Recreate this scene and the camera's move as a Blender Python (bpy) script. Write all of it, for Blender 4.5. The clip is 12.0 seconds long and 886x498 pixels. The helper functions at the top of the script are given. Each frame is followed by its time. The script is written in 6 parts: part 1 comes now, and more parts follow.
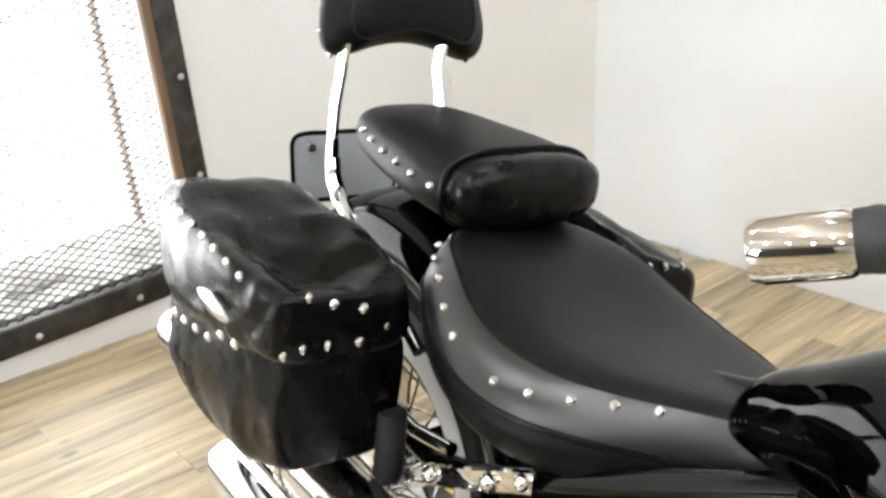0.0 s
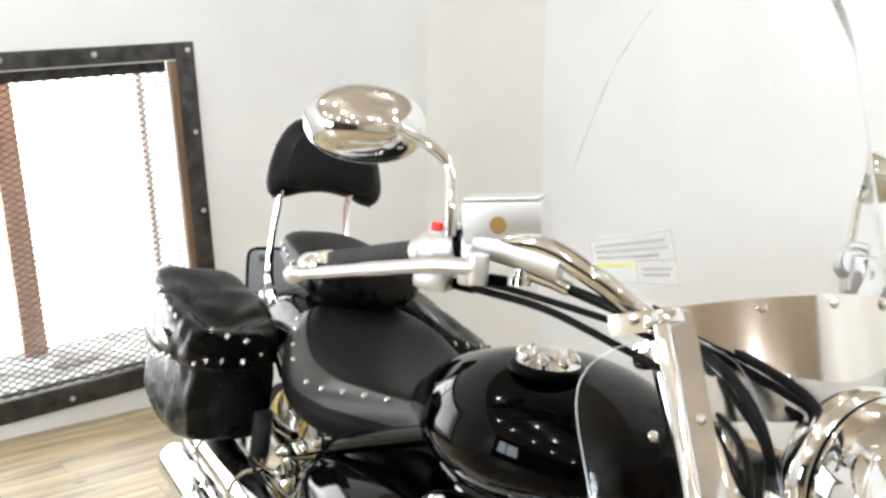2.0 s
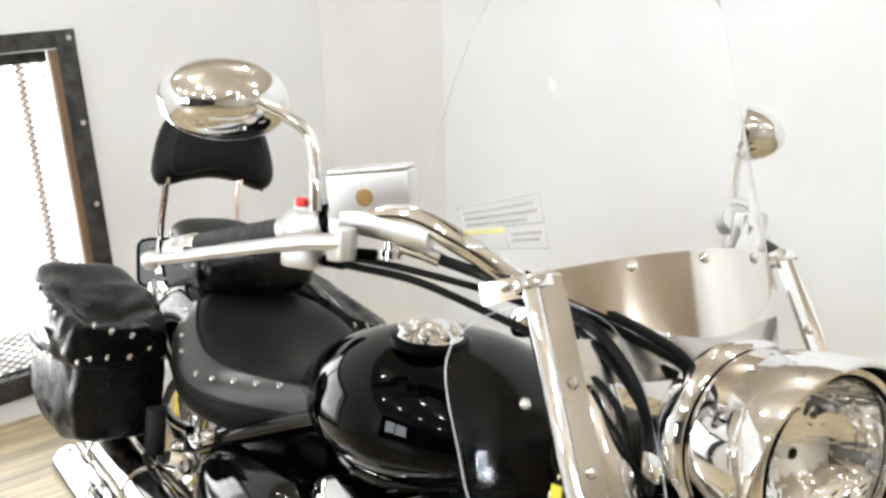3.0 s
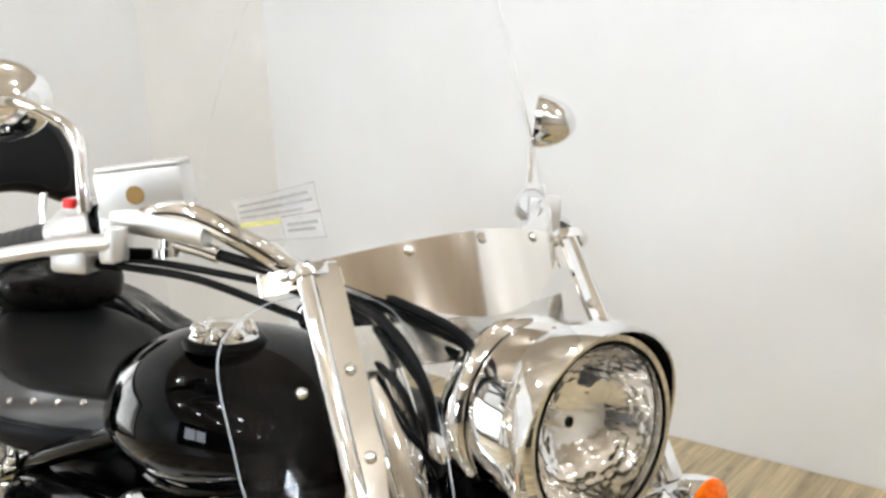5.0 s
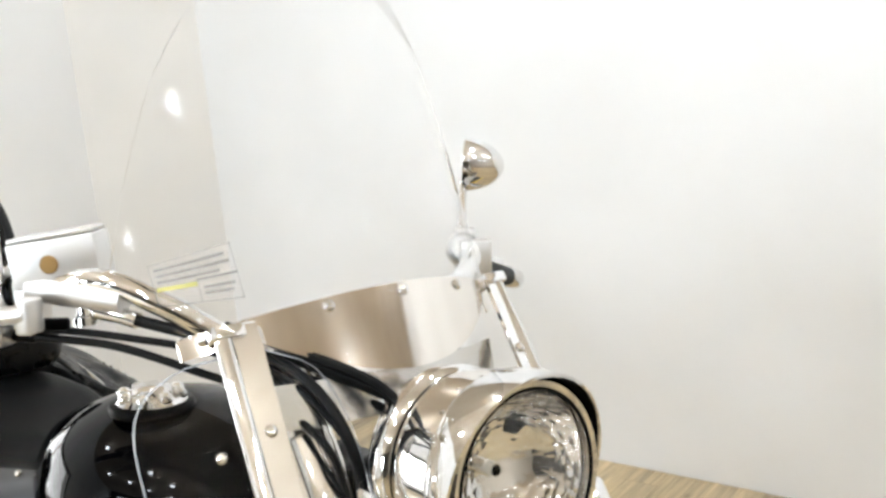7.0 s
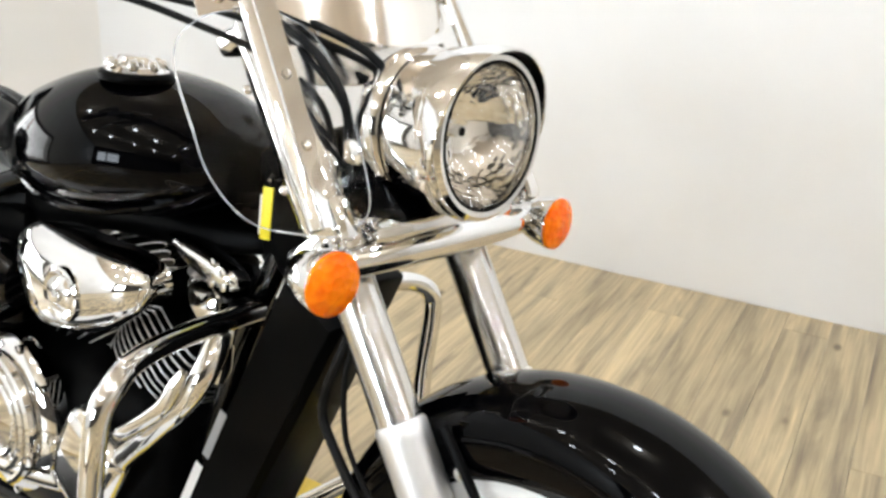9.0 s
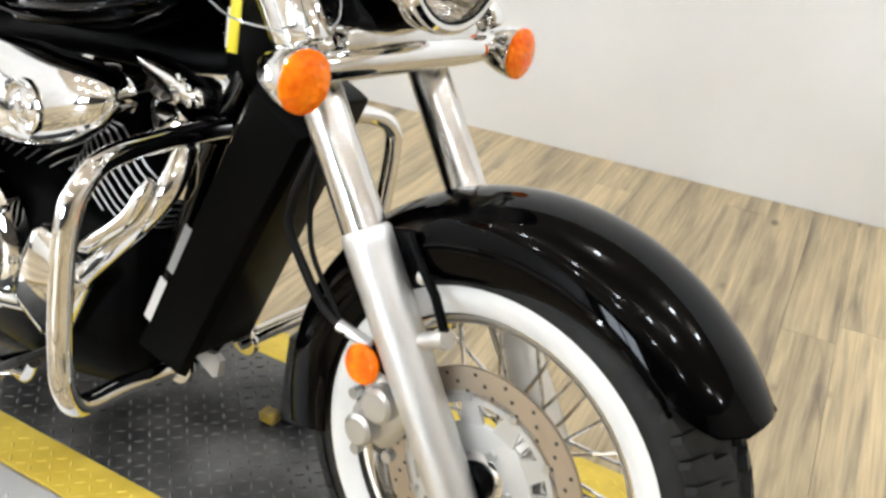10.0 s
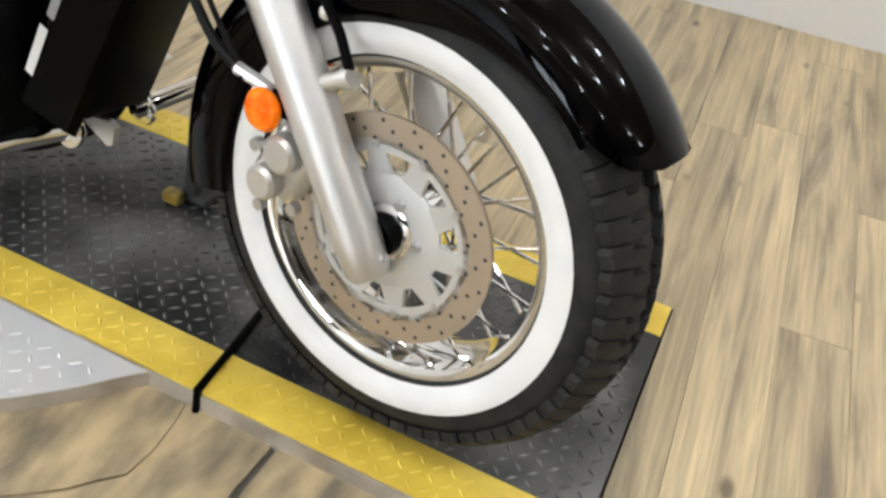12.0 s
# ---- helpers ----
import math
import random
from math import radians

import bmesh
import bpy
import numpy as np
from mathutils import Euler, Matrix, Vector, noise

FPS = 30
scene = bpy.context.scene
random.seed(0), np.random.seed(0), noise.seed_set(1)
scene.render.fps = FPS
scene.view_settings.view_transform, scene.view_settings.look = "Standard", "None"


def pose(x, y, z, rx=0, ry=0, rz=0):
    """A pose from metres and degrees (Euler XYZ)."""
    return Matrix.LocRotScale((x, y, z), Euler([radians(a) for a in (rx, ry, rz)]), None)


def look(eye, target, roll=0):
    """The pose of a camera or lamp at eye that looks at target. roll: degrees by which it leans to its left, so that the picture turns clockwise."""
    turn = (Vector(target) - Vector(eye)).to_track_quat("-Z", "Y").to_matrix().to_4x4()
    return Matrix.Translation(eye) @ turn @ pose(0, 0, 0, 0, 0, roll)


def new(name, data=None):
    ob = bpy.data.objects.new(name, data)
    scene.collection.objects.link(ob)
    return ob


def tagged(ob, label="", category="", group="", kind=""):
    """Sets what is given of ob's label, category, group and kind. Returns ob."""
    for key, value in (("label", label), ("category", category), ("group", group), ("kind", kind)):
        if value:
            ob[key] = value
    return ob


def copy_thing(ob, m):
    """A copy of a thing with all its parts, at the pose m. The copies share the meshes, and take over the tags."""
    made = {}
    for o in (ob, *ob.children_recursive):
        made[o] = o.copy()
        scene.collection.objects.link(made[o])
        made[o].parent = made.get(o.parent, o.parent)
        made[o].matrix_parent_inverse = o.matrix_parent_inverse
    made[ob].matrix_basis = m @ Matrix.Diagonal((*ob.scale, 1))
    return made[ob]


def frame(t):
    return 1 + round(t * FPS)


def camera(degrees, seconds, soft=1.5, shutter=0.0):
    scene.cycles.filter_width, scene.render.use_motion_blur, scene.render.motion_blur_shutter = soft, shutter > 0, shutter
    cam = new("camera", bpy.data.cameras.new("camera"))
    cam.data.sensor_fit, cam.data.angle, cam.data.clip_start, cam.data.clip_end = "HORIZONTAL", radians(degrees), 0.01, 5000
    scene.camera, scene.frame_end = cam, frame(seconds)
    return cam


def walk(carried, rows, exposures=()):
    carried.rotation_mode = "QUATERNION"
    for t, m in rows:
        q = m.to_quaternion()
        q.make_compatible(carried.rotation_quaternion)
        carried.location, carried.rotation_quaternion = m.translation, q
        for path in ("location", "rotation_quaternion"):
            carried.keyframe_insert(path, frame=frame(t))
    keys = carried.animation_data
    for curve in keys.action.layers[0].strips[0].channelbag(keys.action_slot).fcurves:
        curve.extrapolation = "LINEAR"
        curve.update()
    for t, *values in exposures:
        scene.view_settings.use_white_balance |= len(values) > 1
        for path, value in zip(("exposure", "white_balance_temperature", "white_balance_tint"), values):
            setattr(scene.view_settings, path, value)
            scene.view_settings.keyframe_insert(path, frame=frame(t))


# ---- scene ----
cam = camera(49.7, 12.0, 2.9)
PATH = [
    (0, (-0.482, -0.7, 1.199), (-2.138, 0.127, 0.44), -2.6),
    (0.5, (-0.248, -0.799, 1.238), (-1.958, 0.043, 0.63), -0.4),
    (1, (0.043, -0.775, 1.248), (-1.761, -0.096, 0.715), 0.2),
    (1.2, (0.155, -0.747, 1.263), (-1.655, -0.102, 0.71), -0.1),
    (1.5, (0.28, -0.705, 1.291), (-1.546, -0.061, 0.79), -0.2),
    (2, (0.328, -0.678, 1.306), (-1.469, 0.079, 0.863), 0.4),
    (2.5, (0.319, -0.644, 1.303), (-1.439, 0.2, 0.858), -0.2),
    (3, (0.323, -0.614, 1.288), (-1.397, 0.286, 0.807), -1.6),
    (3.5, (0.33, -0.595, 1.272), (-1.343, 0.373, 0.761), -2.4),
    (3.7, (0.333, -0.588, 1.267), (-1.322, 0.415, 0.762), -3.0),
    (5.3, (0.369, -0.541, 1.266), (-1.182, 0.634, 0.801), -2.7),
    (5.5, (0.373, -0.535, 1.266), (-1.181, 0.643, 0.821), -3.2),
    (6, (0.38, -0.521, 1.275), (-1.162, 0.679, 0.846), -3.7),
    (6.5, (0.383, -0.508, 1.278), (-1.151, 0.709, 0.871), -4.7),
    (6.7, (0.385, -0.507, 1.279), (-1.15, 0.71, 0.876), -5.0),
    (8.3, (0.397, -0.675, 1.249), (-0.93, 0.711, 0.685), -2.2),
    (8.5, (0.406, -0.705, 1.23), (-0.895, 0.681, 0.607), -1.1),
    (8.8, (0.423, -0.752, 1.199), (-0.808, 0.65, 0.48), 1.2),
    (9, (0.438, -0.781, 1.177), (-0.767, 0.626, 0.423), 2.7),
    (9.5, (0.467, -0.832, 1.138), (-0.671, 0.585, 0.304), 4.5),
    (10, (0.472, -0.851, 1.091), (-0.58, 0.577, 0.168), 6.0),
    (10.5, (0.475, -0.847, 1.057), (-0.491, 0.577, 0.039), 6.8),
    (11, (0.486, -0.85, 1.018), (-0.413, 0.573, -0.062), 8.5),
    (11.5, (0.495, -0.85, 0.985), (-0.337, 0.56, -0.164), 9.4),
    (12, (0.501, -0.843, 0.973), (-0.289, 0.562, -0.21), 9.9),
]
walk(cam, [(t, look(eye, target, roll)) for t, eye, target, roll in PATH], exposures=[(0.0, 0.2), (1.0, 0.1), (1.5, 0.08), (3.5, 0.05), (5.5, -0.05), (6.5, 0.0), (8.5, 0.25), (9.5, 0.2), (10.5, 0.17), (11.5, 0.03), (12.0, -0.05)])

# ---- light ----
world = bpy.data.worlds.new("world")
scene.world = world
world.use_nodes = True
world.node_tree.nodes["Background"].inputs[0].default_value = (0.9, 0.95, 1.0, 1)
world.node_tree.nodes["Background"].inputs[1].default_value = 1.0

TURN_ROOM = 14.0            # the room's walls stand turned to the bike
ROOM = pose(0, 0, 0, 0, 0, TURN_ROOM)
REAR_U, FAR_V, FRONT_U, NEAR_V, HIGH = -3.04, 1.87, 4.6, -6.2, 2.6


def area_lamp(name, m, sx, sy, watts, colour):
    data = bpy.data.lights.new(name, "AREA")
    data.shape, data.size, data.size_y, data.energy, data.color = "RECTANGLE", sx, sy, watts, colour
    lamp = new(name, data)
    lamp.matrix_world = m
    return lamp


area_lamp("window_light", ROOM @ pose(REAR_U - 0.46, -0.28, 0.72, 0, -90, 0), 1.05, 1.6, 30, (0.93, 0.97, 1.0))
area_lamp("shop_window_light", ROOM @ pose(-2.0, NEAR_V - 0.1, 1.45, 90, 0, 0), 1.4, 1.3, 130, (0.78, 0.89, 1.0))


# ---- materials ----
def material(name, colour, rough=0.5, metal=0.0, coat=0.0, spec=0.5):
    m = bpy.data.materials.new(name)
    m.use_nodes = True
    b = m.node_tree.nodes["Principled BSDF"]
    b.inputs["Base Color"].default_value = (*colour, 1)
    b.inputs["Roughness"].default_value = rough
    b.inputs["Metallic"].default_value = metal
    b.inputs["Coat Weight"].default_value = coat
    b.inputs["Coat Roughness"].default_value = 0.03
    b.inputs["Specular IOR Level"].default_value = spec
    return m


def node(m, kind, **values):
    n = m.node_tree.nodes.new(kind)
    for key, value in values.items():
        n.inputs[key.replace("_", " ")].default_value = value
    return n


def link(m, a, out, b, into):
    m.node_tree.links.new(a.outputs[out], b.inputs[into])


def bsdf(m):
    return m.node_tree.nodes["Principled BSDF"]


def vary(m, dark, light, scale, detail=6.0, low=0.35, high=0.65, stretch=(1, 1, 1), out="Base Color", coords="Object"):
    """Mixes two colours, or two grey values, by a noise of real size."""
    tc = node(m, "ShaderNodeTexCoord")
    mp = node(m, "ShaderNodeMapping")
    mp.inputs["Scale"].default_value = stretch
    nz = node(m, "ShaderNodeTexNoise", Scale=scale, Detail=detail)
    rp = node(m, "ShaderNodeValToRGB")
    rp.color_ramp.elements[0].position, rp.color_ramp.elements[1].position = low, high
    rp.color_ramp.elements[0].color, rp.color_ramp.elements[1].color = (*dark, 1), (*light, 1)
    link(m, tc, coords, mp, "Vector")
    link(m, mp, "Vector", nz, "Vector")
    link(m, nz, "Fac", rp, "Fac")
    link(m, rp, "Color", bsdf(m), out)
    return rp, mp


def bump(m, scale, strength, distance=0.001, detail=4.0, stretch=(1, 1, 1), kind="ShaderNodeTexNoise"):
    tc = node(m, "ShaderNodeTexCoord")
    mp = node(m, "ShaderNodeMapping")
    mp.inputs["Scale"].default_value = stretch
    nz = node(m, kind, Scale=scale)
    if kind == "ShaderNodeTexNoise":
        nz.inputs["Detail"].default_value = detail
    bp = node(m, "ShaderNodeBump", Strength=strength, Distance=distance)
    link(m, tc, "Object", mp, "Vector")
    link(m, mp, "Vector", nz, "Vector")
    link(m, nz, 0, bp, "Height")
    link(m, bp, "Normal", bsdf(m), "Normal")
    return bp


BLACK = material("black_paint", (0.0006, 0.0006, 0.0008), 0.03, 0, 0.0, 0.10)
GLOSS = material("gloss_black_enamel", (0.0015, 0.0015, 0.0015), 0.06, 0, 0.0, 0.35)
bump(GLOSS, 30, 0.08, 0.002)
SATIN = material("satin_black", (0.001, 0.001, 0.001), 0.36, 0, 0, 0.04)
bump(SATIN, 400, 0.15)
CHROME = material("chrome", (0.78, 0.775, 0.765), 0.06, 1.0)
vary(CHROME, (0.015, 0.015, 0.015), (0.06, 0.06, 0.06), 9, out="Roughness")
ALLOY = material("satin_alloy", (0.72, 0.71, 0.695), 0.36, 1.0)
vary(ALLOY, (0.42, 0.42, 0.42), (0.52, 0.52, 0.52), 22, out="Roughness")
SATIN_CHROME = material("satin_chrome", (0.68, 0.665, 0.64), 0.2, 1.0)
vary(SATIN_CHROME, (0.16, 0.16, 0.16), (0.25, 0.25, 0.25), 20, out="Roughness")
DULL = material("cast_alloy", (0.62, 0.61, 0.59), 0.42, 0.9)
bump(DULL, 300, 0.2)
LEATHER = material("black_leather", (0.003, 0.003, 0.003), 0.38, 0, 0.0, 0.22)
vary(LEATHER, (0.30, 0.30, 0.30), (0.46, 0.46, 0.46), 14, out="Roughness")
bump(LEATHER, 900, 0.25, 0.0006)
VINYL = material("seat_vinyl", (0.003, 0.003, 0.003), 0.42, 0, 0.0, 0.16)
bump(VINYL, 1200, 0.3, 0.0005)
GLOSSHIDE = material("glossy_hide", (0.002, 0.002, 0.002), 0.2, 0, 0.0, 0.22)
vary(GLOSSHIDE, (0.18, 0.18, 0.18), (0.36, 0.36, 0.36), 18, out="Roughness")
bump(GLOSSHIDE, 40, 0.18, 0.003, 6.0)
BAND = material("skirt_hide", (0.006, 0.006, 0.006), 0.30, 0, 0.0, 0.8)
bump(BAND, 500, 0.2, 0.0006)
RUBBER = material("tyre_rubber", (0.017, 0.017, 0.017), 0.6, 0, 0, 0.25)
vary(RUBBER, (0.012, 0.012, 0.012), (0.024, 0.024, 0.023), 30)
bump(RUBBER, 250, 0.2)
WHITE_RUBBER = material("white_rubber", (0.86, 0.86, 0.85), 0.55)
vary(WHITE_RUBBER, (0.80, 0.80, 0.79), (0.88, 0.88, 0.87), 12)
AMBER = material("amber_plastic", (1.0, 0.20, 0.004), 0.12, 0, 0.0, 0.22)
vary(AMBER, (0.92, 0.13, 0.0), (1.0, 0.24, 0.006), 45, 2.0)
bump(AMBER, 105, 0.5, 0.005, kind="ShaderNodeTexVoronoi")
RED = material("red_plastic", (0.75, 0.02, 0.015), 0.3)
YELLOW_TAG = material("yellow_tag", (0.85, 0.72, 0.03), 0.45)
PAPER = material("white_label", (0.75, 0.74, 0.72), 0.6)
INK = material("ink", (0.06, 0.06, 0.06), 0.6)
PLATE_INK = material("yellow_ink", (0.8, 0.75, 0.15), 0.6)
HOSE = material("black_hose", (0.003, 0.003, 0.003), 0.5, spec=0.15)
GRIP = material("grip_rubber", (0.02, 0.02, 0.02), 0.6)
WING_GLASS = material("thick_acrylic", (1, 1, 1), 0.02)
bsdf(WING_GLASS).inputs["Transmission Weight"].default_value = 1.0
bsdf(WING_GLASS).inputs["IOR"].default_value = 1.15
GLASS = material("clear_acrylic", (1, 1, 1), 0.02)
bsdf(GLASS).inputs["Transmission Weight"].default_value = 1.0
bsdf(GLASS).inputs["IOR"].default_value = 1.1
MIRROR = material("mirror_glass", (0.9, 0.9, 0.9), 0.01, 1.0)
REFLECTOR = material("lamp_reflector", (0.90, 0.90, 0.90), 0.05, 1.0)
bump(REFLECTOR, 75, 0.26, 0.004, 0.0, kind="ShaderNodeTexVoronoi")
WALL_PAINT = material("white_wall_paint", (0.81, 0.80, 0.785), 0.55)
vary(WALL_PAINT, (0.78, 0.77, 0.752), (0.83, 0.825, 0.815), 1.6)
bump(WALL_PAINT, 180, 0.08)
# the wall paint a little darker and warmer, for the corner panel
CORNER_PAINT = material("darker_wall_paint", (0.72, 0.69, 0.645), 0.55)
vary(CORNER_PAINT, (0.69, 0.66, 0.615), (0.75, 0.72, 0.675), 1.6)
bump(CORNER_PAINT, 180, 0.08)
CEILING_PAINT = material("tan_ceiling_paint", (0.41, 0.36, 0.295), 0.9)
vary(CEILING_PAINT, (0.50, 0.42, 0.33), (0.58, 0.50, 0.40), 3)
SHOP_WALL = material("beige_shop_wall", (0.60, 0.55, 0.47), 0.8)
vary(SHOP_WALL, (0.56, 0.51, 0.43), (0.64, 0.59, 0.51), 3)
DARK_WALL = material("brown_shop_wall", (0.12, 0.10, 0.085), 0.8)
vary(DARK_WALL, (0.04, 0.036, 0.03), (0.09, 0.08, 0.07), 3)
STEEL = material("dark_steel", (0.045, 0.043, 0.04), 0.5, 0.6)
vary(STEEL, (0.03, 0.028, 0.025), (0.08, 0.075, 0.07), 18)
SCREW = material("zinc_screw", (0.6, 0.6, 0.6), 0.35, 1.0)
FRAME_WOOD = material("aged_wood", (0.2, 0.12, 0.06), 0.7)
vary(FRAME_WOOD, (0.035, 0.022, 0.013), (0.20, 0.125, 0.07), 14, stretch=(1, 1, 0.15))
POST_WOOD = material("orange_wood", (0.5, 0.2, 0.08), 0.6)
PALE_WOOD = material("pale_pink_wood", (0.55, 0.45, 0.40), 0.7)
vary(POST_WOOD, (0.40, 0.20, 0.12), (0.58, 0.33, 0.22), 20, stretch=(1, 1, 0.1))
SNOW = material("outdoor_glow", (0.8, 0.8, 0.8), 1.0)
bsdf(SNOW).inputs["Emission Color"].default_value = (1.0, 0.99, 0.97, 1)
bsdf(SNOW).inputs["Emission Strength"].default_value = 2.6
WOOD = material("plank_vinyl", (0.4, 0.3, 0.2), 0.38)
TILE = material("slate_tile", (0.3, 0.22, 0.12), 0.35)
GROUT = material("grout", (0.1, 0.09, 0.08), 0.9)
DECK = material("black_deck", (0.03, 0.03, 0.032), 0.45, 0.1)
YELLOW = material("yellow_deck_paint", (0.80, 0.57, 0.06), 0.45)
TREAD = material("bare_tread_plate", (0.72, 0.72, 0.73), 0.45, 0.35)
SKIRT = material("deck_skirt", (0.42, 0.38, 0.32), 0.45, 0.3)

# plank colours: each board has a tone of its own, with long grain and dark knots
oi = node(WOOD, "ShaderNodeObjectInfo")
tc = node(WOOD, "ShaderNodeTexCoord")
shift = node(WOOD, "ShaderNodeVectorMath")
shift.operation = "MULTIPLY_ADD"
link(WOOD, oi, "Random", shift, 0)
shift.inputs[1].default_value = (37, 19, 5)
link(WOOD, tc, "Object", shift, 2)
mp = node(WOOD, "ShaderNodeMapping")
mp.inputs["Scale"].default_value = (13, 1.0, 13)
link(WOOD, shift, "Vector", mp, "Vector")
broad = node(WOOD, "ShaderNodeTexNoise", Scale=1.6, Detail=5.0, Roughness=0.6, Distortion=0.5)
link(WOOD, mp, "Vector", broad, "Vector")
ramp = node(WOOD, "ShaderNodeValToRGB")
ramp.color_ramp.elements[0].position, ramp.color_ramp.elements[0].color = 0.30, (0.19, 0.15, 0.105, 1)
ramp.color_ramp.elements[1].position, ramp.color_ramp.elements[1].color = 0.66, (0.60, 0.475, 0.285, 1)
mid = ramp.color_ramp.elements.new(0.47)
mid.color = (0.42, 0.335, 0.205, 1)
link(WOOD, broad, "Fac", ramp, "Fac")
mp = node(WOOD, "ShaderNodeMapping")
mp.inputs["Scale"].default_value = (90, 2.2, 90)
link(WOOD, shift, "Vector", mp, "Vector")
grain = node(WOOD, "ShaderNodeTexNoise", Scale=1.5, Detail=6.0, Roughness=0.6, Distortion=0.3)
link(WOOD, mp, "Vector", grain, "Vector")
fine = node(WOOD, "ShaderNodeMapRange", From_Min=0.30, From_Max=0.70, To_Min=0.74, To_Max=1.16)
link(WOOD, grain, "Fac", fine, "Value")
veined = node(WOOD, "ShaderNodeVectorMath")
veined.operation = "MULTIPLY"
link(WOOD, ramp, "Color", veined, 0)
link(WOOD, fine, "Result", veined, 1)
spread = node(WOOD, "ShaderNodeMapping")
spread.inputs["Scale"].default_value = (7.5, 3.6, 7.5)
link(WOOD, shift, "Vector", spread, "Vector")
spots = node(WOOD, "ShaderNodeTexVoronoi", Scale=1.0)
link(WOOD, spread, "Vector", spots, "Vector")
knot = node(WOOD, "ShaderNodeMapRange", From_Min=0.045, From_Max=0.11, To_Min=0.75, To_Max=0.0)
link(WOOD, spots, "Distance", knot, "Value")
stain = node(WOOD, "ShaderNodeMix")
stain.data_type = "RGBA"
stain.inputs[7].default_value = (0.05, 0.036, 0.022, 1)
link(WOOD, knot, "Result", stain, 0)
tone = node(WOOD, "ShaderNodeHueSaturation", Saturation=1.0)
tr = node(WOOD, "ShaderNodeMapRange", To_Min=0.84, To_Max=1.20)
link(WOOD, oi, "Random", tr, "Value")
link(WOOD, tr, "Result", tone, "Value")
WOOD.node_tree.links.new(veined.outputs["Vector"], stain.inputs[6])
WOOD.node_tree.links.new(stain.outputs[2], tone.inputs["Color"])
link(WOOD, tone, "Color", bsdf(WOOD), "Base Color")
bp = node(WOOD, "ShaderNodeBump", Strength=0.2, Distance=0.001)
link(WOOD, grain, "Fac", bp, "Height")
link(WOOD, bp, "Normal", bsdf(WOOD), "Normal")
vary(TILE, (0.17, 0.145, 0.105), (0.58, 0.45, 0.26), 6, 11.0, low=0.36, high=0.64, stretch=(2.4, 1.0, 1.0))
bump(TILE, 25, 0.35, 0.004)
vary(DECK, (0.007, 0.007, 0.007), (0.16, 0.155, 0.15), 4.5, 12.0, low=0.42, high=0.72)
vary(YELLOW, (0.66, 0.46, 0.05), (0.86, 0.64, 0.09), 10)
vary(TREAD, (0.42, 0.42, 0.42), (0.6, 0.6, 0.6), 8, out="Roughness")
vary(SKIRT, (0.34, 0.29, 0.23), (0.52, 0.47, 0.40), 14)


# ---- shapes: each gives a list of points and a list of faces ----
def smooth_path(points, k=6):
    """A curve through the points."""
    pts = [Vector(p) for p in points]
    if len(pts) < 3:
        return pts
    ext = [2 * pts[0] - pts[1], *pts, 2 * pts[-1] - pts[-2]]
    out = []
    for a, b, c, d in zip(ext, ext[1:], ext[2:], ext[3:]):
        for j in range(k):
            t = j / k
            out.append(0.5 * (2 * b + (c - a) * t + (2 * a - 5 * b + 4 * c - d) * t * t + (3 * b - a - 3 * c + d) * t ** 3))
    return [*out, pts[-1]]


def sweep(points, r, n=10, flat=1.0, up=None, closed=False):
    """A round bar along the points; r may be a list; flat squeezes it across."""
    pts = [Vector(p) for p in points]
    m = len(pts)
    rs = r if isinstance(r, (list, tuple)) else [r] * m
    verts, faces, side = [], [], None
    for i, p in enumerate(pts):
        a, b = (pts[i - 1], pts[(i + 1) % m]) if closed else (pts[max(i - 1, 0)], pts[min(i + 1, m - 1)])
        t = (b - a).normalized()
        if side is None:
            side = Vector(up) if up else (Vector((0, 1, 0)) if abs(t.y) < 0.8 else Vector((1, 0, 0)))
        side = (side - side.dot(t) * t).normalized()
        other = t.cross(side)
        for j in range(n):
            w = 2 * math.pi * j / n
            verts.append(p + rs[i] * (math.cos(w) * side + flat * math.sin(w) * other))
    last = m if closed else m - 1
    for i in range(last):
        for j in range(n):
            k = (i + 1) % m
            faces.append((i * n + j, i * n + (j + 1) % n, k * n + (j + 1) % n, k * n + j))
    if not closed:
        faces.append(tuple(range(n))[::-1])
        faces.append(tuple((m - 1) * n + j for j in range(n)))
    return verts, faces


def lathe(profile, origin, axis, n=28, closed=False):
    """Turns (radius, distance along the axis) round the axis."""
    axis = Vector(axis).normalized()
    side = axis.orthogonal().normalized()
    if abs(axis.y) > 0.9:
        side = Vector((1, 0, 0))
    other = axis.cross(side)
    o = Vector(origin)
    verts, faces = [], []
    for r, h in profile:
        for j in range(n):
            w = 2 * math.pi * j / n
            verts.append(o + axis * h + max(r, 1e-5) * (math.cos(w) * side + math.sin(w) * other))
    m = len(profile)
    for i in range(m if closed else m - 1):
        for j in range(n):
            k = (i + 1) % m
            faces.append((i * n + j, i * n + (j + 1) % n, k * n + (j + 1) % n, k * n + j))
    return verts, faces


def loft(rings, caps=True, closed=True):
    """Skins rings of as many points each."""
    n = len(rings[0])
    verts = [Vector(p) for ring in rings for p in ring]
    faces = []
    for i in range(len(rings) - 1):
        for j in range(n if closed else n - 1):
            k = (j + 1) % n
            faces.append((i * n + j, i * n + k, (i + 1) * n + k, (i + 1) * n + j))
    if caps and closed:
        faces.append(tuple(range(n))[::-1])
        faces.append(tuple((len(rings) - 1) * n + j for j in range(n)))
    return verts, faces


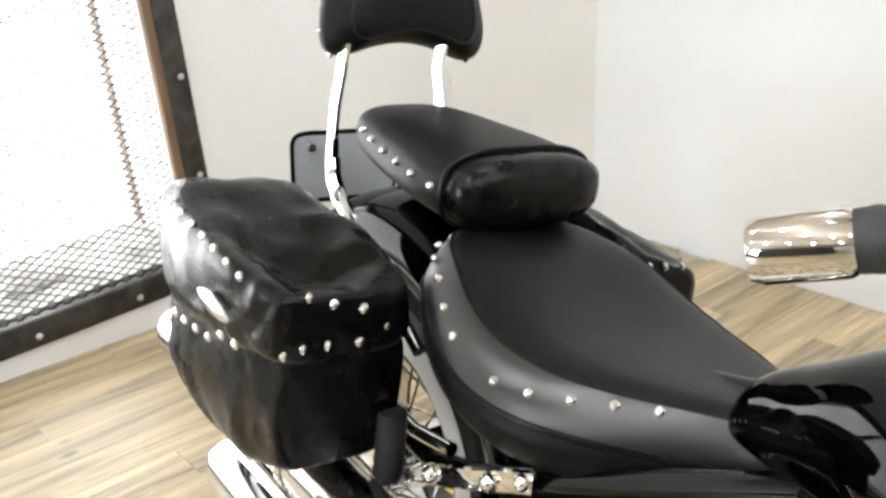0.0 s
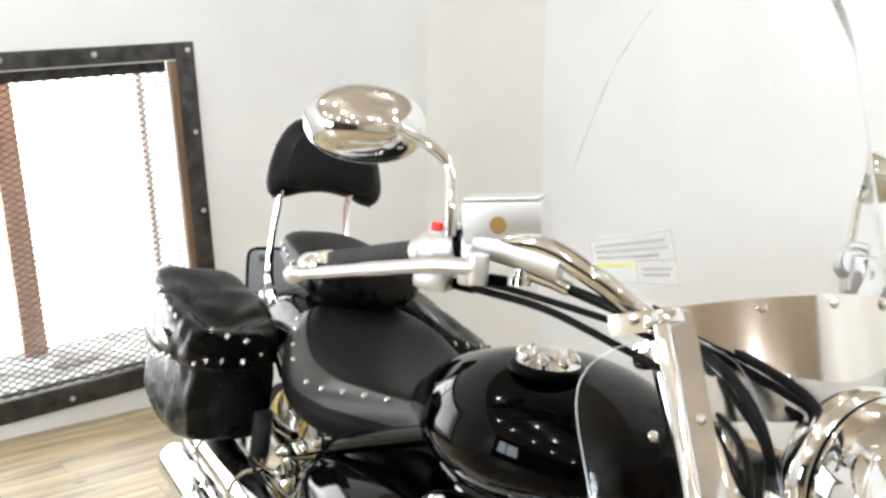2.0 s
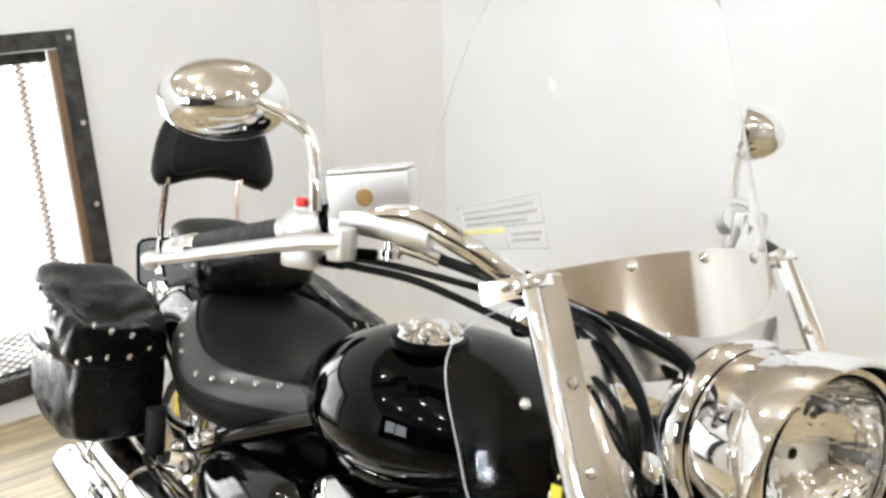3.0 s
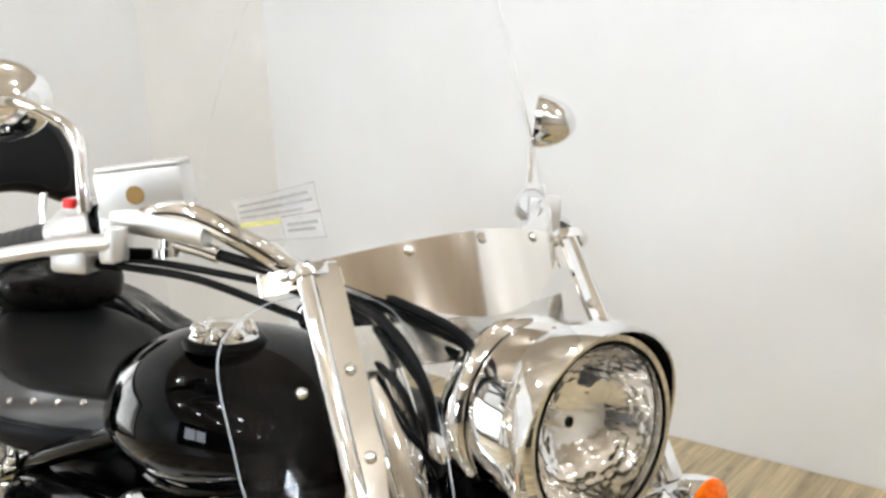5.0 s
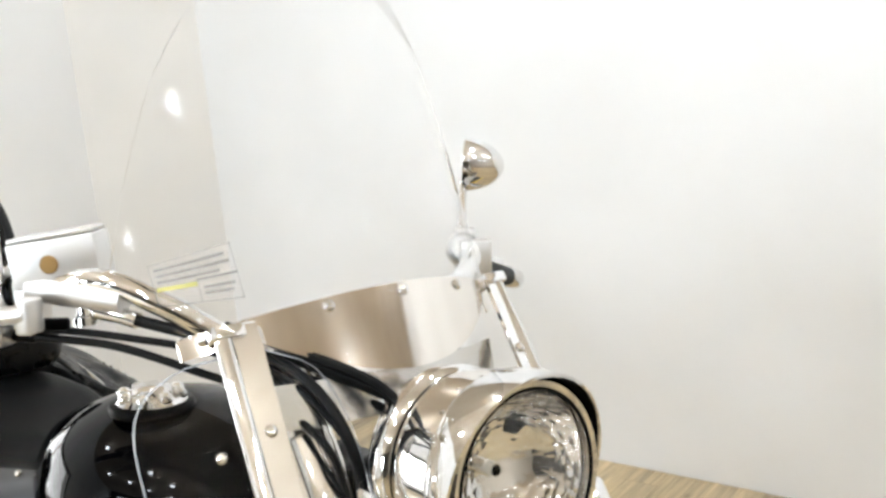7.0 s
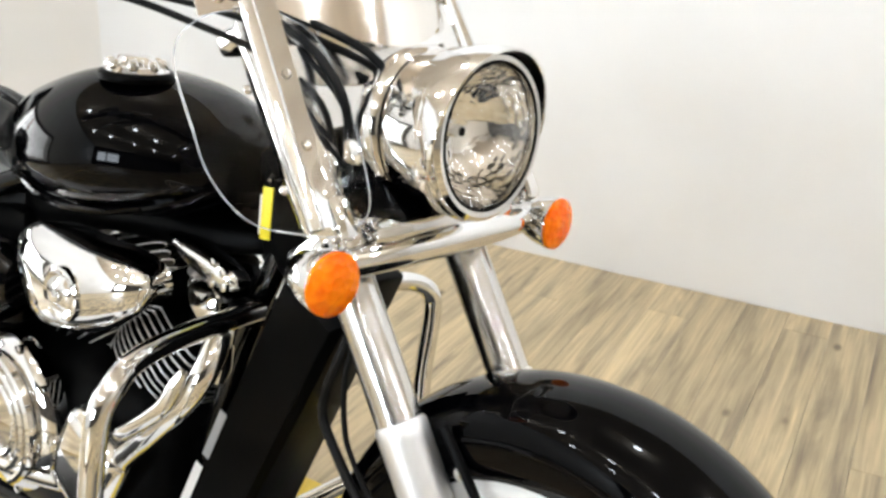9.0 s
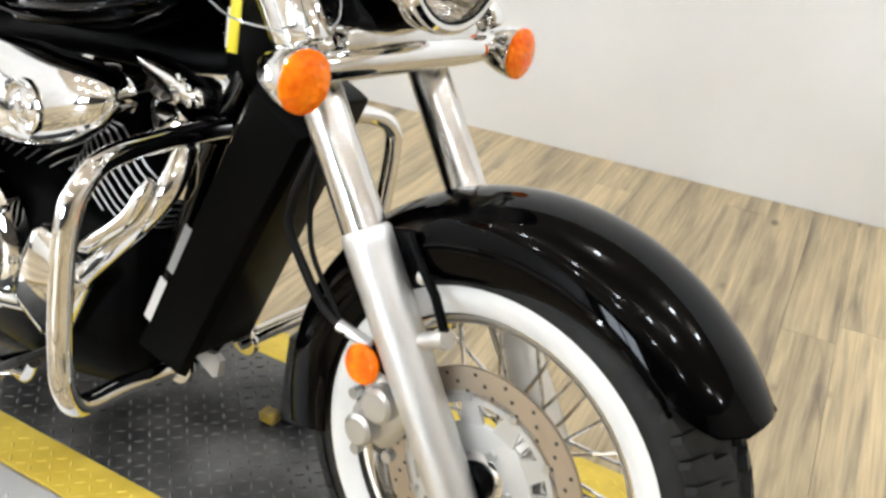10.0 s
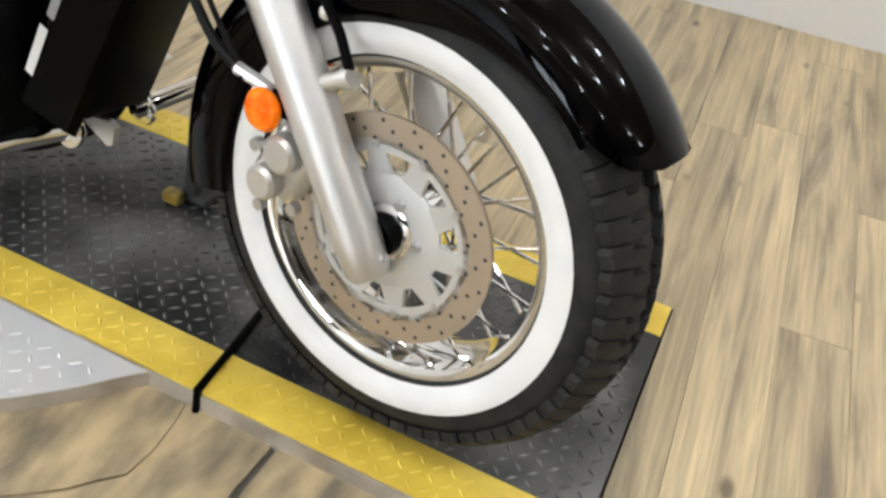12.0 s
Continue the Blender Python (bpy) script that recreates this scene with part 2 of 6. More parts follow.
def block(size, centre=(0, 0, 0), bevel=0.0, m=None, segments=2):
    """A box with rounded edges."""
    bm = bmesh.new()
    bmesh.ops.create_cube(bm, size=1)
    bmesh.ops.scale(bm, vec=size, verts=bm.verts)
    if bevel:
        bmesh.ops.bevel(bm, geom=bm.edges[:], offset=bevel, segments=segments, affect="EDGES", profile=0.5)
    if m is not None:
        bmesh.ops.transform(bm, matrix=m, verts=bm.verts)
    bmesh.ops.translate(bm, vec=centre, verts=bm.verts)
    bm.verts.index_update()
    out = [v.co.copy() for v in bm.verts], [tuple(v.index for v in f.verts) for f in bm.faces]
    bm.free()
    return out


def joined(*geos):
    verts, faces = [], []
    for v, f in geos:
        k = len(verts)
        verts += list(v)
        faces += [tuple(i + k for i in face) for face in f]
    return verts, faces


def moved(geo, m):
    return [m @ Vector(v) for v in geo[0]], geo[1]


def mirrored(geo):
    return [Vector((v[0], -v[1], v[2])) for v in geo[0]], [tuple(reversed(f)) for f in geo[1]]


def ball(centre, rx, ry=None, rz=None, n=12, half=False):
    ry, rz = ry or rx, rz or rx
    prof = [(math.sin(a), -math.cos(a)) for a in [math.pi * i / (n // 2) for i in range(n // 2 + 1)]]
    if half:
        prof = [(math.cos(a), math.sin(a)) for a in [math.pi / 2 * i / 4 for i in range(5)]]
    v, f = lathe(prof, (0, 0, 0), (0, 0, 1), n)
    return [Vector((p.x * rx + centre[0], p.y * ry + centre[1], p.z * rz + centre[2])) for p in v], f


def sheet(points_uv, thick, m=None):
    """A flat outline in the x-z plane, thick along y."""
    n = len(points_uv)
    verts = [Vector((x, -thick / 2, z)) for x, z in points_uv] + [Vector((x, thick / 2, z)) for x, z in points_uv]
    faces = [tuple(range(n)), tuple(range(2 * n - 1, n - 1, -1))]
    faces += [(i, i + n, (i + 1) % n + n, (i + 1) % n) for i in range(n)]
    return (verts, faces) if m is None else ([m @ v for v in verts], faces)


def oval(rx, rz, power=2.0, n=28):
    """Points of a rounded outline."""
    out = []
    for j in range(n):
        w = 2 * math.pi * j / n
        c, s = math.cos(w), math.sin(w)
        out.append((rx * math.copysign(abs(c) ** (2 / power), c), rz * math.copysign(abs(s) ** (2 / power), s)))
    return out


def part(name, geo, mat, parent=None, label="", sharp=38, m=None):
    """One mesh object, under a thing or a part."""
    verts, faces = geo
    me = bpy.data.meshes.new(name)
    me.from_pydata([tuple(v) for v in verts], [], faces)
    me.validate()
    bm = bmesh.new()
    bm.from_mesh(me)
    bmesh.ops.remove_doubles(bm, verts=bm.verts, dist=1e-5)
    bmesh.ops.recalc_face_normals(bm, faces=bm.faces)
    bm.to_mesh(me)
    bm.free()
    me.materials.append(mat)
    me.shade_smooth()
    me.set_sharp_from_angle(angle=radians(sharp))
    ob = new(name, me)
    if m is not None:
        ob.matrix_basis = m
    if parent is not None:
        ob.parent = parent
    if label:
        ob["label"] = label
    return ob


def setting(name, geo, mat, label, m=None, category="structure", sharp=38):
    return tagged(part(name, geo, mat, None, "", sharp, m), label, category, "", "structure")


# ---- the room ----
WIN_L, WIN_R, WIN_B, WIN_T = -1.15, 0.558, 0.137, 1.190      # clear opening of the barred window

# the window sits three degrees out of plumb in its wall
WIN_M = Matrix.Translation((0, 0.583, 0.707)) @ Matrix.Rotation(radians(3.0), 4, "X") @ Matrix.Translation((0, -0.578, -0.6845))


def slab(u0, u1, v0, v1, z0, z1, bevel=0.0):
    return block((u1 - u0, v1 - v0, z1 - z0), ((u0 + u1) / 2, (v0 + v1) / 2, (z0 + z1) / 2), bevel)


floor = setting("floor", slab(REAR_U, FRONT_U, NEAR_V, FAR_V, -0.12, -0.034), GROUT, "subfloor under wood-look planks and slate tiles", ROOM, "floor")
hole = [WIN_M @ Vector((REAR_U, v, z)) for v, z in ((WIN_L, WIN_B), (WIN_R, WIN_B), (WIN_R, WIN_T), (WIN_L, WIN_T))]
(lb, rb, rt, lt) = [(p.y, p.z) for p in hole]


def wall_piece(outline):
    """A piece of the rear wall, drawn in v and z and as thick as the wall."""
    return loft([[(u, v, z) for v, z in outline] for u in (REAR_U - 0.42, REAR_U)])


setting("wall_rear", joined(
    wall_piece([(NEAR_V, -0.12), (lb[0], -0.12), lb, lt, (lt[0], HIGH), (NEAR_V, HIGH)]), wall_piece([(rb[0], -0.12), (FAR_V, -0.12), (FAR_V, HIGH), (rt[0], HIGH), rt, rb]),
    wall_piece([(lb[0], -0.12), (rb[0], -0.12), rb, lb]), wall_piece([lt, rt, (rt[0], HIGH), (lt[0], HIGH)])),
    WALL_PAINT, "white painted wall with a barred window", ROOM, "wall")
setting("wall_far", slab(REAR_U - 0.42, FRONT_U + 0.2, FAR_V, FAR_V + 0.2, -0.12, HIGH), WALL_PAINT, "plain white painted wall", ROOM, "wall")
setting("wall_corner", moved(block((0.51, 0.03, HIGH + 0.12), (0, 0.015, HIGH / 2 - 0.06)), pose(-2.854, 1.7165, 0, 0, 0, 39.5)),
        CORNER_PAINT, "slightly darker off-white panel across the corner of the walls", ROOM, "wall")
setting("wall_front", slab(FRONT_U, FRONT_U + 0.2, NEAR_V, FAR_V, -0.12, HIGH), SHOP_WALL, "plain beige shop wall", ROOM, "wall")
SH_L, SH_R, SH_B, SH_T = -2.7, -1.3, 0.8, 2.1
setting("wall_near", joined(
    slab(REAR_U - 0.25, SH_L, NEAR_V - 0.2, NEAR_V, -0.12, HIGH), slab(SH_R, FRONT_U + 0.2, NEAR_V - 0.2, NEAR_V, -0.12, HIGH),
    slab(SH_L, SH_R, NEAR_V - 0.2, NEAR_V, -0.12, SH_B), slab(SH_L, SH_R, NEAR_V - 0.2, NEAR_V, SH_T, HIGH)),
    DARK_WALL, "brown shop wall with a window", ROOM, "wall")
setting("ceiling", slab(REAR_U - 0.42, FRONT_U + 0.2, NEAR_V - 0.2, FAR_V + 0.2, HIGH, HIGH + 0.15), CEILING_PAINT, "plain tan ceiling", ROOM, "ceiling")
shop = setting("window_2", joined(slab(SH_L, SH_R, NEAR_V - 0.06, NEAR_V + 0.02, SH_T - 0.05, SH_T + 0.03), slab(SH_L, SH_R, NEAR_V - 0.06, NEAR_V + 0.02, SH_B - 0.03, SH_B + 0.05)),
               STEEL, "shop window with dark metal bars", ROOM, "window")
for u in (SH_L + 0.02, (SH_L + SH_R) / 2, SH_R - 0.02):
    part("mullion", slab(u - 0.03, u + 0.03, NEAR_V - 0.06, NEAR_V + 0.02, SH_B + 0.05, SH_T - 0.05), STEEL, shop)

# the barred window
SILL = material("dusty_sill", (0.5, 0.49, 0.47), 0.8)
vary(SILL, (0.15, 0.145, 0.135), (0.40, 0.39, 0.375), 9)
DUST = material("dry_debris", (0.15, 0.145, 0.135), 0.9)
vary(DUST, (0.07, 0.065, 0.06), (0.26, 0.255, 0.245), 30)
REVEAL = material("white_reveal", (0.78, 0.78, 0.76), 0.8)
vary(REVEAL, (0.70, 0.70, 0.68), (0.82, 0.82, 0.81), 7)
win = setting("window_1", joined(slab(REAR_U - 0.02, REAR_U + 0.014, WIN_R - 0.022, WIN_R + 0.042, WIN_B - 0.075, WIN_T + 0.055, 0.002)), STEEL,
              "window barred with expanded metal in a dark riveted steel frame", ROOM @ WIN_M, "window")
part("frame_bar", slab(REAR_U - 0.02, REAR_U + 0.012, WIN_L - 0.04, WIN_R - 0.024, WIN_T - 0.005, WIN_T + 0.055, 0.002), STEEL, win)
part("frame_bar", slab(REAR_U - 0.02, REAR_U + 0.012, WIN_L - 0.04, WIN_R - 0.024, WIN_B - 0.075, WIN_B + 0.0, 0.002), STEEL, win)
part("frame_bar", slab(REAR_U - 0.02, REAR_U + 0.012, WIN_L - 0.04, WIN_L + 0.022, WIN_B + 0.002, WIN_T - 0.007, 0.002), STEEL, win)
part("wood_strip", slab(REAR_U - 0.02, REAR_U + 0.010, WIN_R - 0.048, WIN_R - 0.0225, WIN_B + 0.003, WIN_T - 0.007, 0.002), FRAME_WOOD, win, "rough brown wooden inner strip")
part("jamb", slab(REAR_U - 0.41, REAR_U - 0.021, WIN_R - 0.014, WIN_R - 0.003, WIN_B + 0.003, WIN_T - 0.003), REVEAL, win, "white plastered window reveal")
part("jamb", slab(REAR_U - 0.41, REAR_U - 0.021, WIN_L + 0.003, WIN_L + 0.03, WIN_B + 0.003, WIN_T - 0.003), REVEAL, win, "white plastered window reveal")
part("lintel", slab(REAR_U - 0.075, REAR_U - 0.024, WIN_L + 0.035, WIN_R - 0.050, WIN_T - 0.042, WIN_T - 0.007), STEEL, win, "dark lintel strip above the mesh")
# bright metal strip added as the highlight along the folded frame edge
part("edge_highlight", slab(REAR_U + 0.0125, REAR_U + 0.0165, WIN_L - 0.01, WIN_R - 0.026, WIN_T - 0.005, WIN_T - 0.0005), SCREW, win, "bright strip drawing the highlight on the folded frame edge")
part("sill", slab(REAR_U - 0.41, REAR_U - 0.024, WIN_L + 0.035, WIN_R - 0.035, WIN_B + 0.003, WIN_B + 0.014), SILL, win, "dusty grey window sill")
for dv, z in ((-0.55, 0.01), (-0.42, 0.02), (-0.1, 0.006), (0.22, 0.012)):
    part("debris", ball((REAR_U - 0.2 + dv * 0.1, dv - 0.1, WIN_B + 0.016), 0.05, 0.09, z, 12), DUST, win, "heap of dust and dry leaves")
part("post", block((0.045, 0.080, WIN_T - WIN_B - 0.03), (REAR_U - 0.36, 0.035, (WIN_T + WIN_B) / 2), 0.004), POST_WOOD, win, "orange-brown wooden post")
part("post", slab(REAR_U - 0.41, REAR_U - 0.385, WIN_R - 0.034, WIN_R - 0.0145, WIN_B + 0.016, WIN_T - 0.050, 0.002), PALE_WOOD, win, "pale reddish wooden window edge")
rivet = ball((0, 0, 0), 0.0095, 0.0095, 0.005, 10, True)
turn = pose(0, 0, 0, 0, 90, 0)
for v, z in [(WIN_R + 0.020, 1.218 - 0.279 * i) for i in range(5)] + [(-0.885 + 0.287 * i, WIN_T + 0.031) for i in range(5)] + [(-0.80 + 0.283 * i, WIN_B - 0.046) for i in range(5)]:
    part("rivet", moved(rivet, Matrix.Translation((REAR_U + 0.0135, v, z)) @ turn), SCREW, win)


def expanded_metal(v0, v1, z0, z1, u, long=0.042, tall=0.0215, w=0.0034):
    """Diamond mesh: zigzag strands that meet at their turns."""
    verts, faces = [], []
    rows, cols = int((z1 - z0) / (tall / 2)), int((v1 - v0) / (long / 2))
    for i in range(rows):
        for j in range(cols):
            za = z0 + i * tall / 2 + (tall / 2 if (i + j) % 2 else 0)
            zb = z0 + i * tall / 2 + (0 if (i + j) % 2 else tall / 2)
            va, vb = v0 + j * long / 2, v0 + (j + 1) * long / 2
            k = len(verts)
            for v, z in ((va, za), (vb, zb)):
                verts += [(u - 0.002, v, z - w / 2), (u + 0.002, v, z - w / 2), (u + 0.002, v, z + w / 2), (u - 0.002, v, z + w / 2)]
            faces += [(k, k + 1, k + 5, k + 4), (k + 1, k + 2, k + 6, k + 5), (k + 2, k + 3, k + 7, k + 6), (k + 3, k, k + 4, k + 7)]
    return verts, faces


me = bpy.data.meshes.new("mesh_grille")
strands = expanded_metal(WIN_L + 0.04, WIN_R - 0.05, WIN_B, WIN_T, REAR_U - 0.018)
me.from_pydata(strands[0], [], strands[1])
me.materials.append(STEEL)
grille = new("mesh_grille", me)
grille.parent = win
grille["label"] = "expanded metal diamond mesh"
tagged(grille, kind="stuff")
setting("backdrop", slab(REAR_U - 0.9, REAR_U - 0.88, WIN_L - 0.9, WIN_R + 0.9, -0.6, 2.4), SNOW, "bright overcast daylight outside the window", ROOM, "sky")
setting("backdrop", slab(SH_L - 1, SH_R + 1, NEAR_V - 0.9, NEAR_V - 0.88, 0.0, 3.0), SNOW, "bright overcast daylight outside the shop window", ROOM, "sky")

# ceiling lamps
BULB = material("bulb_glow", (1, 1, 1), 0.5)
bsdf(BULB).inputs["Emission Color"].default_value = (0.834, 0.912, 1.0, 1)
bsdf(BULB).inputs["Emission Strength"].default_value = 181.0


def ceiling_lamp(u, v):
    lamp = tagged(part("ceiling_lamp", lathe([(0.045, 0.0), (0.05, -0.01), (0.05, -0.05), (0.03, -0.07), (0.028, -0.09)], (0, 0, 0), (0, 0, 1), 16), STEEL,
                       None, "", 38, ROOM @ pose(u, v, HIGH)), "small black ceiling spot with a round bulb", "lamp", "ceiling spots")
    part("bulb", ball((0, 0, -0.115), 0.054, n=16), BULB, lamp, "glowing white round bulb")
    return lamp


first = ceiling_lamp(-1.3, -0.75)
spots = [(-0.65, -1.25), (0.0, -1.45), (0.75, -0.9), (1.3, -0.55), (-2.1, -0.75), (-2.0, -2.4), (-1.3, -2.7), (-0.5, -2.9), (0.4, -3.0), (1.4, -2.8),
         (-1.3, 0.6), (0.05, 0.5), (1.3, 0.7), (2.0, 1.0), (2.9, -0.9), (3.7, -0.4)]
for u, v in spots:
    copy_thing(first, ROOM @ pose(u, v, HIGH))

# ---- the lift deck and the tiled strip ----
DECK_M = pose(0, 0, 0, 0, 0, 9.5)
DA0, DA1, DB0, DB1, SW = -2.15, 0.305, -0.163, 0.418, 0.085


def tread(a0, a1, b0, b1, z, inside=None, pitch=0.0225):
    """Raised lozenges of a tread plate, turned one way and the other."""
    verts, faces = [], []
    na, nb = int((a1 - a0) / pitch), int((b1 - b0) / pitch)
    for i in range(na):
        for j in range(nb):
            a, b = a0 + (i + 0.5) * pitch, b0 + (j + 0.5) * pitch
            if inside and not inside(a, b):
                continue
            w = radians(45 if (i + j) % 2 else -45)
            c, s = math.cos(w), math.sin(w)
            k = len(verts)
            for x, y, h in ((-0.0105, 0, 0), (0, -0.0030, 0), (0.0105, 0, 0), (0, 0.0030, 0), (-0.0045, 0, 0.0018), (0.0045, 0, 0.0018)):
                verts.append((a + c * x - s * y, b + s * x + c * y, z + h))
            faces += [(k, k + 1, k + 4), (k + 1, k + 5, k + 4), (k + 1, k + 2, k + 5), (k + 2, k + 3, k + 5), (k + 3, k + 4, k + 5), (k + 3, k, k + 4)]
    return verts, faces


def slanted(geo):
    """The lift deck's front end is not quite square to its sides."""
    verts, faces = geo
    return [(x + (-0.040 * (y - 0.12) if x > 0.2 else 0.0), y, z) for x, y, z in verts], faces


WORN = material("worn_deck", (0.12, 0.12, 0.12), 0.34, 0.4)
vary(WORN, (0.012, 0.012, 0.012), (0.24, 0.24, 0.24), 7, low=0.42, high=0.70)
def on_deck(a, b):
    return a < DA1 - 0.014 - 0.040 * (b - 0.12)


deck = tagged(part("lift_deck", slanted(slab(DA0, DA1, DB0 + SW, DB1 - SW, -0.036, 0.0, 0.0015)), DECK, None, "", 38, DECK_M),
              "black tread-plate motorcycle lift deck with yellow edges", "platform")
for b0 in (DB0, DB1 - SW):
    edge = part("yellow_edge", slanted(slab(DA0, DA1, b0 + 0.0005, b0 + SW - 0.0005, -0.034, 0.0006, 0.0015)), YELLOW, deck, "worn yellow-painted tread plate")
    t = part("tread", tread(-1.5, DA1 + 0.006, b0 + 0.002, b0 + SW, 0.0004, on_deck), YELLOW, edge)
    tagged(t, kind="stuff")
tagged(part("tread", tread(-1.5, DA1 + 0.006, DB0 + SW, DB1 - SW, -0.0002, on_deck), WORN, deck, "worn raised lozenges"), kind="stuff")
part("skirt", slab(DA0, DA1, DB0 - 0.006, DB0 - 0.001, -0.036, -0.002), SKIRT, deck, "grey metal side skirt")
part("skirt", slanted(slab(DA1 + 0.001, DA1 + 0.004, DB0, DB1, -0.036, -0.003)), SATIN, deck)
# rounded side plate
arc = [(-0.31, DB0 - 0.007), (-0.335, -0.200), (-0.372, -0.248), (-0.42, -0.300), (-0.49, -0.36), (-0.60, -0.425), (-0.78, -0.48), (-1.0, -0.50), (-1.7, -0.50), (-1.7, DB0 - 0.007)]


rim_path = [(p.x, p.y) for p in smooth_path([(*p, 0) for p in arc[:8]], 4)]


def plate_up(points, z0, z1):
    n = len(points)
    verts = [(x, y, z0) for x, y in points] + [(x, y, z1) for x, y in points]
    return verts, [tuple(range(n)), tuple(range(2 * n - 1, n - 1, -1))] + [(i, i + n, (i + 1) % n + n, (i + 1) % n) for i in range(n)]


def in_plate(a, b):
    for (x0, y0), (x1, y1) in zip(arc, arc[1:]):
        if y1 < b <= y0:
            return a < x0 + (x1 - x0) * (y0 - b) / (y0 - y1) - 0.014
    return False


side = tagged(part("side_plate", plate_up([*rim_path, *arc[8:]], -0.002, 0.0), TREAD, None, "", 38, DECK_M),
              "bare grey tread-plate side ramp beside the lift deck", "ramp")
tagged(part("tread", tread(-1.5, -0.30, -0.49, DB0 - 0.01, -0.0002, in_plate, 0.0265), TREAD, side), kind="stuff")
part("rim", loft([[(x, y, -0.036), (x, y, -0.0025), (x - 0.004, y + 0.002, -0.0025), (x - 0.004, y + 0.002, -0.036)] for x, y in rim_path]), SKIRT, side, "grey metal side rim")
CHOCK = material("grey_chock", (0.035, 0.036, 0.038), 0.5, 0.2)
vary(CHOCK, (0.02, 0.02, 0.021), (0.06, 0.06, 0.062), 20)
# deck yellow mixed darker: the fender's shade is put into the colour
SHADED_YELLOW = material("shaded_yellow_paint", (0.3, 0.2, 0.03), 0.6)
vary(SHADED_YELLOW, (0.10, 0.07, 0.02), (0.36, 0.24, 0.03), 60)
chock = tagged(part("wheel_chock", slab(-0.545, -0.480, 0.186, 0.262, 0.0025, 0.016, 0.003), CHOCK, None, "", 38, DECK_M), "dark grey steel wheel chock behind the front tyre", "wheel chock")
for b in (0.200, 0.246):
    part("upright", moved(block((0.022, 0.026, 0.17), (0, 0, 0), 0.003), Matrix.Translation((-0.508, b, 0.098)) @ Matrix.Rotation(radians(6), 4, "Y")), CHOCK, chock)
part("foot", slab(-0.552, -0.520, 0.160, 0.184, 0.0025, 0.024, 0.003), SHADED_YELLOW, chock, "yellow-painted foot, coloured dark for the fender's shade")
# thin black bar across the yellow edge, bent down over its side
tagged(part("edge_bar", joined(sweep([(-0.252, 0.03, 0.006), (-0.24, -0.07, 0.006), (-0.229, -0.168, 0.006)], 0.006, 8), sweep([(-0.229, -0.1665, 0.010), (-0.228, -0.1735, -0.034)], 0.0055, 8)),
                   SATIN, None, "", 38, DECK_M), "black bar lying across the yellow edge and down its side", "lever")


# ---- the bike: its frame of reference, the turned front, and helpers ----
BIKE_M = pose(0, -0.065, 0, 0, 0, 4.6) @ pose(0, 0, 0, -8.0, 0, 0)
RAKE, STEER = radians(33.5), radians(-4.6)
STEER_M = Matrix.Translation((0.141, 0, 0)) @ Matrix.Rotation(STEER, 4, Vector((-math.sin(RAKE), 0, math.cos(RAKE)))) @ Matrix.Translation((-0.141, 0, 0))
FORK = Vector((-math.sin(RAKE), 0, math.cos(RAKE)))
bike = new("motorcycle")
bike.matrix_basis = BIKE_M
tagged(bike, "glossy black cruiser motorcycle with chrome, studded saddle and windshield", "motorcycle")


def bp_(name, geo, mat, parent=None, label="", sharp=38):
    return part(name, geo, mat, parent or bike, label, sharp)


def fp(name, geo, mat, parent=None, label="", sharp=38):
    """A part that turns with the handlebar."""
    return part(name, moved(geo, STEER_M), mat, parent or bike, label, sharp)


HAND_R = Matrix.Translation((0.012, -0.019, -0.014))
HAND_L = Matrix.Translation((-0.030, 0.035, -0.020))


def near(geo):
    return moved(geo, HAND_R)


def off_side(geo):
    return moved(mirrored(moved(geo, HAND_R)), HAND_L)


def fr(name, geo, mat, parent=None, label="", sharp=38):
    return fp(name, near(geo), mat, parent, label, sharp)


def stud_at(p, normal, r=0.0058):
    q = Vector(normal).to_track_quat("Z", "Y").to_matrix().to_4x4()
    return moved(ball((0, 0, 0), r, r, r * 0.75, 10, True), Matrix.Translation(p) @ q)


# ---- front wheel ----
AX = Vector((0.002, 0.0, 0.3190))
Y = (0, 1, 0)
wheel = fp("front_wheel", lathe([(0.2041, -0.052), (0.1973, -0.052), (0.1887, -0.046), (0.1839, -0.030), (0.1753, -0.012), (0.1753, 0.012), (0.1839, 0.030), (0.1887, 0.046), (0.1973, 0.052), (0.2041, 0.052),
                                 (0.2002, 0.046), (0.1935, 0.028), (0.1916, 0.0), (0.1935, -0.028), (0.2002, -0.046)], AX, Y, 72, True), CHROME, None, "chrome spoked rim")
TYRE = [(0.1983, -0.050), (0.2127, -0.061), (0.2345, -0.066), (0.2560, -0.064), (0.2720, -0.055), (0.2840, -0.040), (0.2925, -0.020), (0.2945, 0.0)]
fp("tyre", lathe(TYRE + [(r, -h) for r, h in TYRE[-2::-1]], AX, Y, 72, True), RUBBER, wheel, "black tyre")
fp("whitewall", lathe([(0.2050, -0.0585), (0.2146, -0.0648), (0.2260, -0.0680), (0.2350, -0.0683), (0.2405, -0.0672), (0.2385, -0.064), (0.2260, -0.064), (0.2088, -0.056)], AX, Y, 72, True), WHITE_RUBBER, wheel, "white sidewall band")
fp("whitewall", lathe([(0.2050, 0.0585), (0.2146, 0.0648), (0.2260, 0.0680), (0.2350, 0.0683), (0.2405, 0.0672), (0.2385, 0.064), (0.2260, 0.064), (0.2088, 0.056)], AX, Y, 72, True), WHITE_RUBBER, wheel, "white sidewall band")


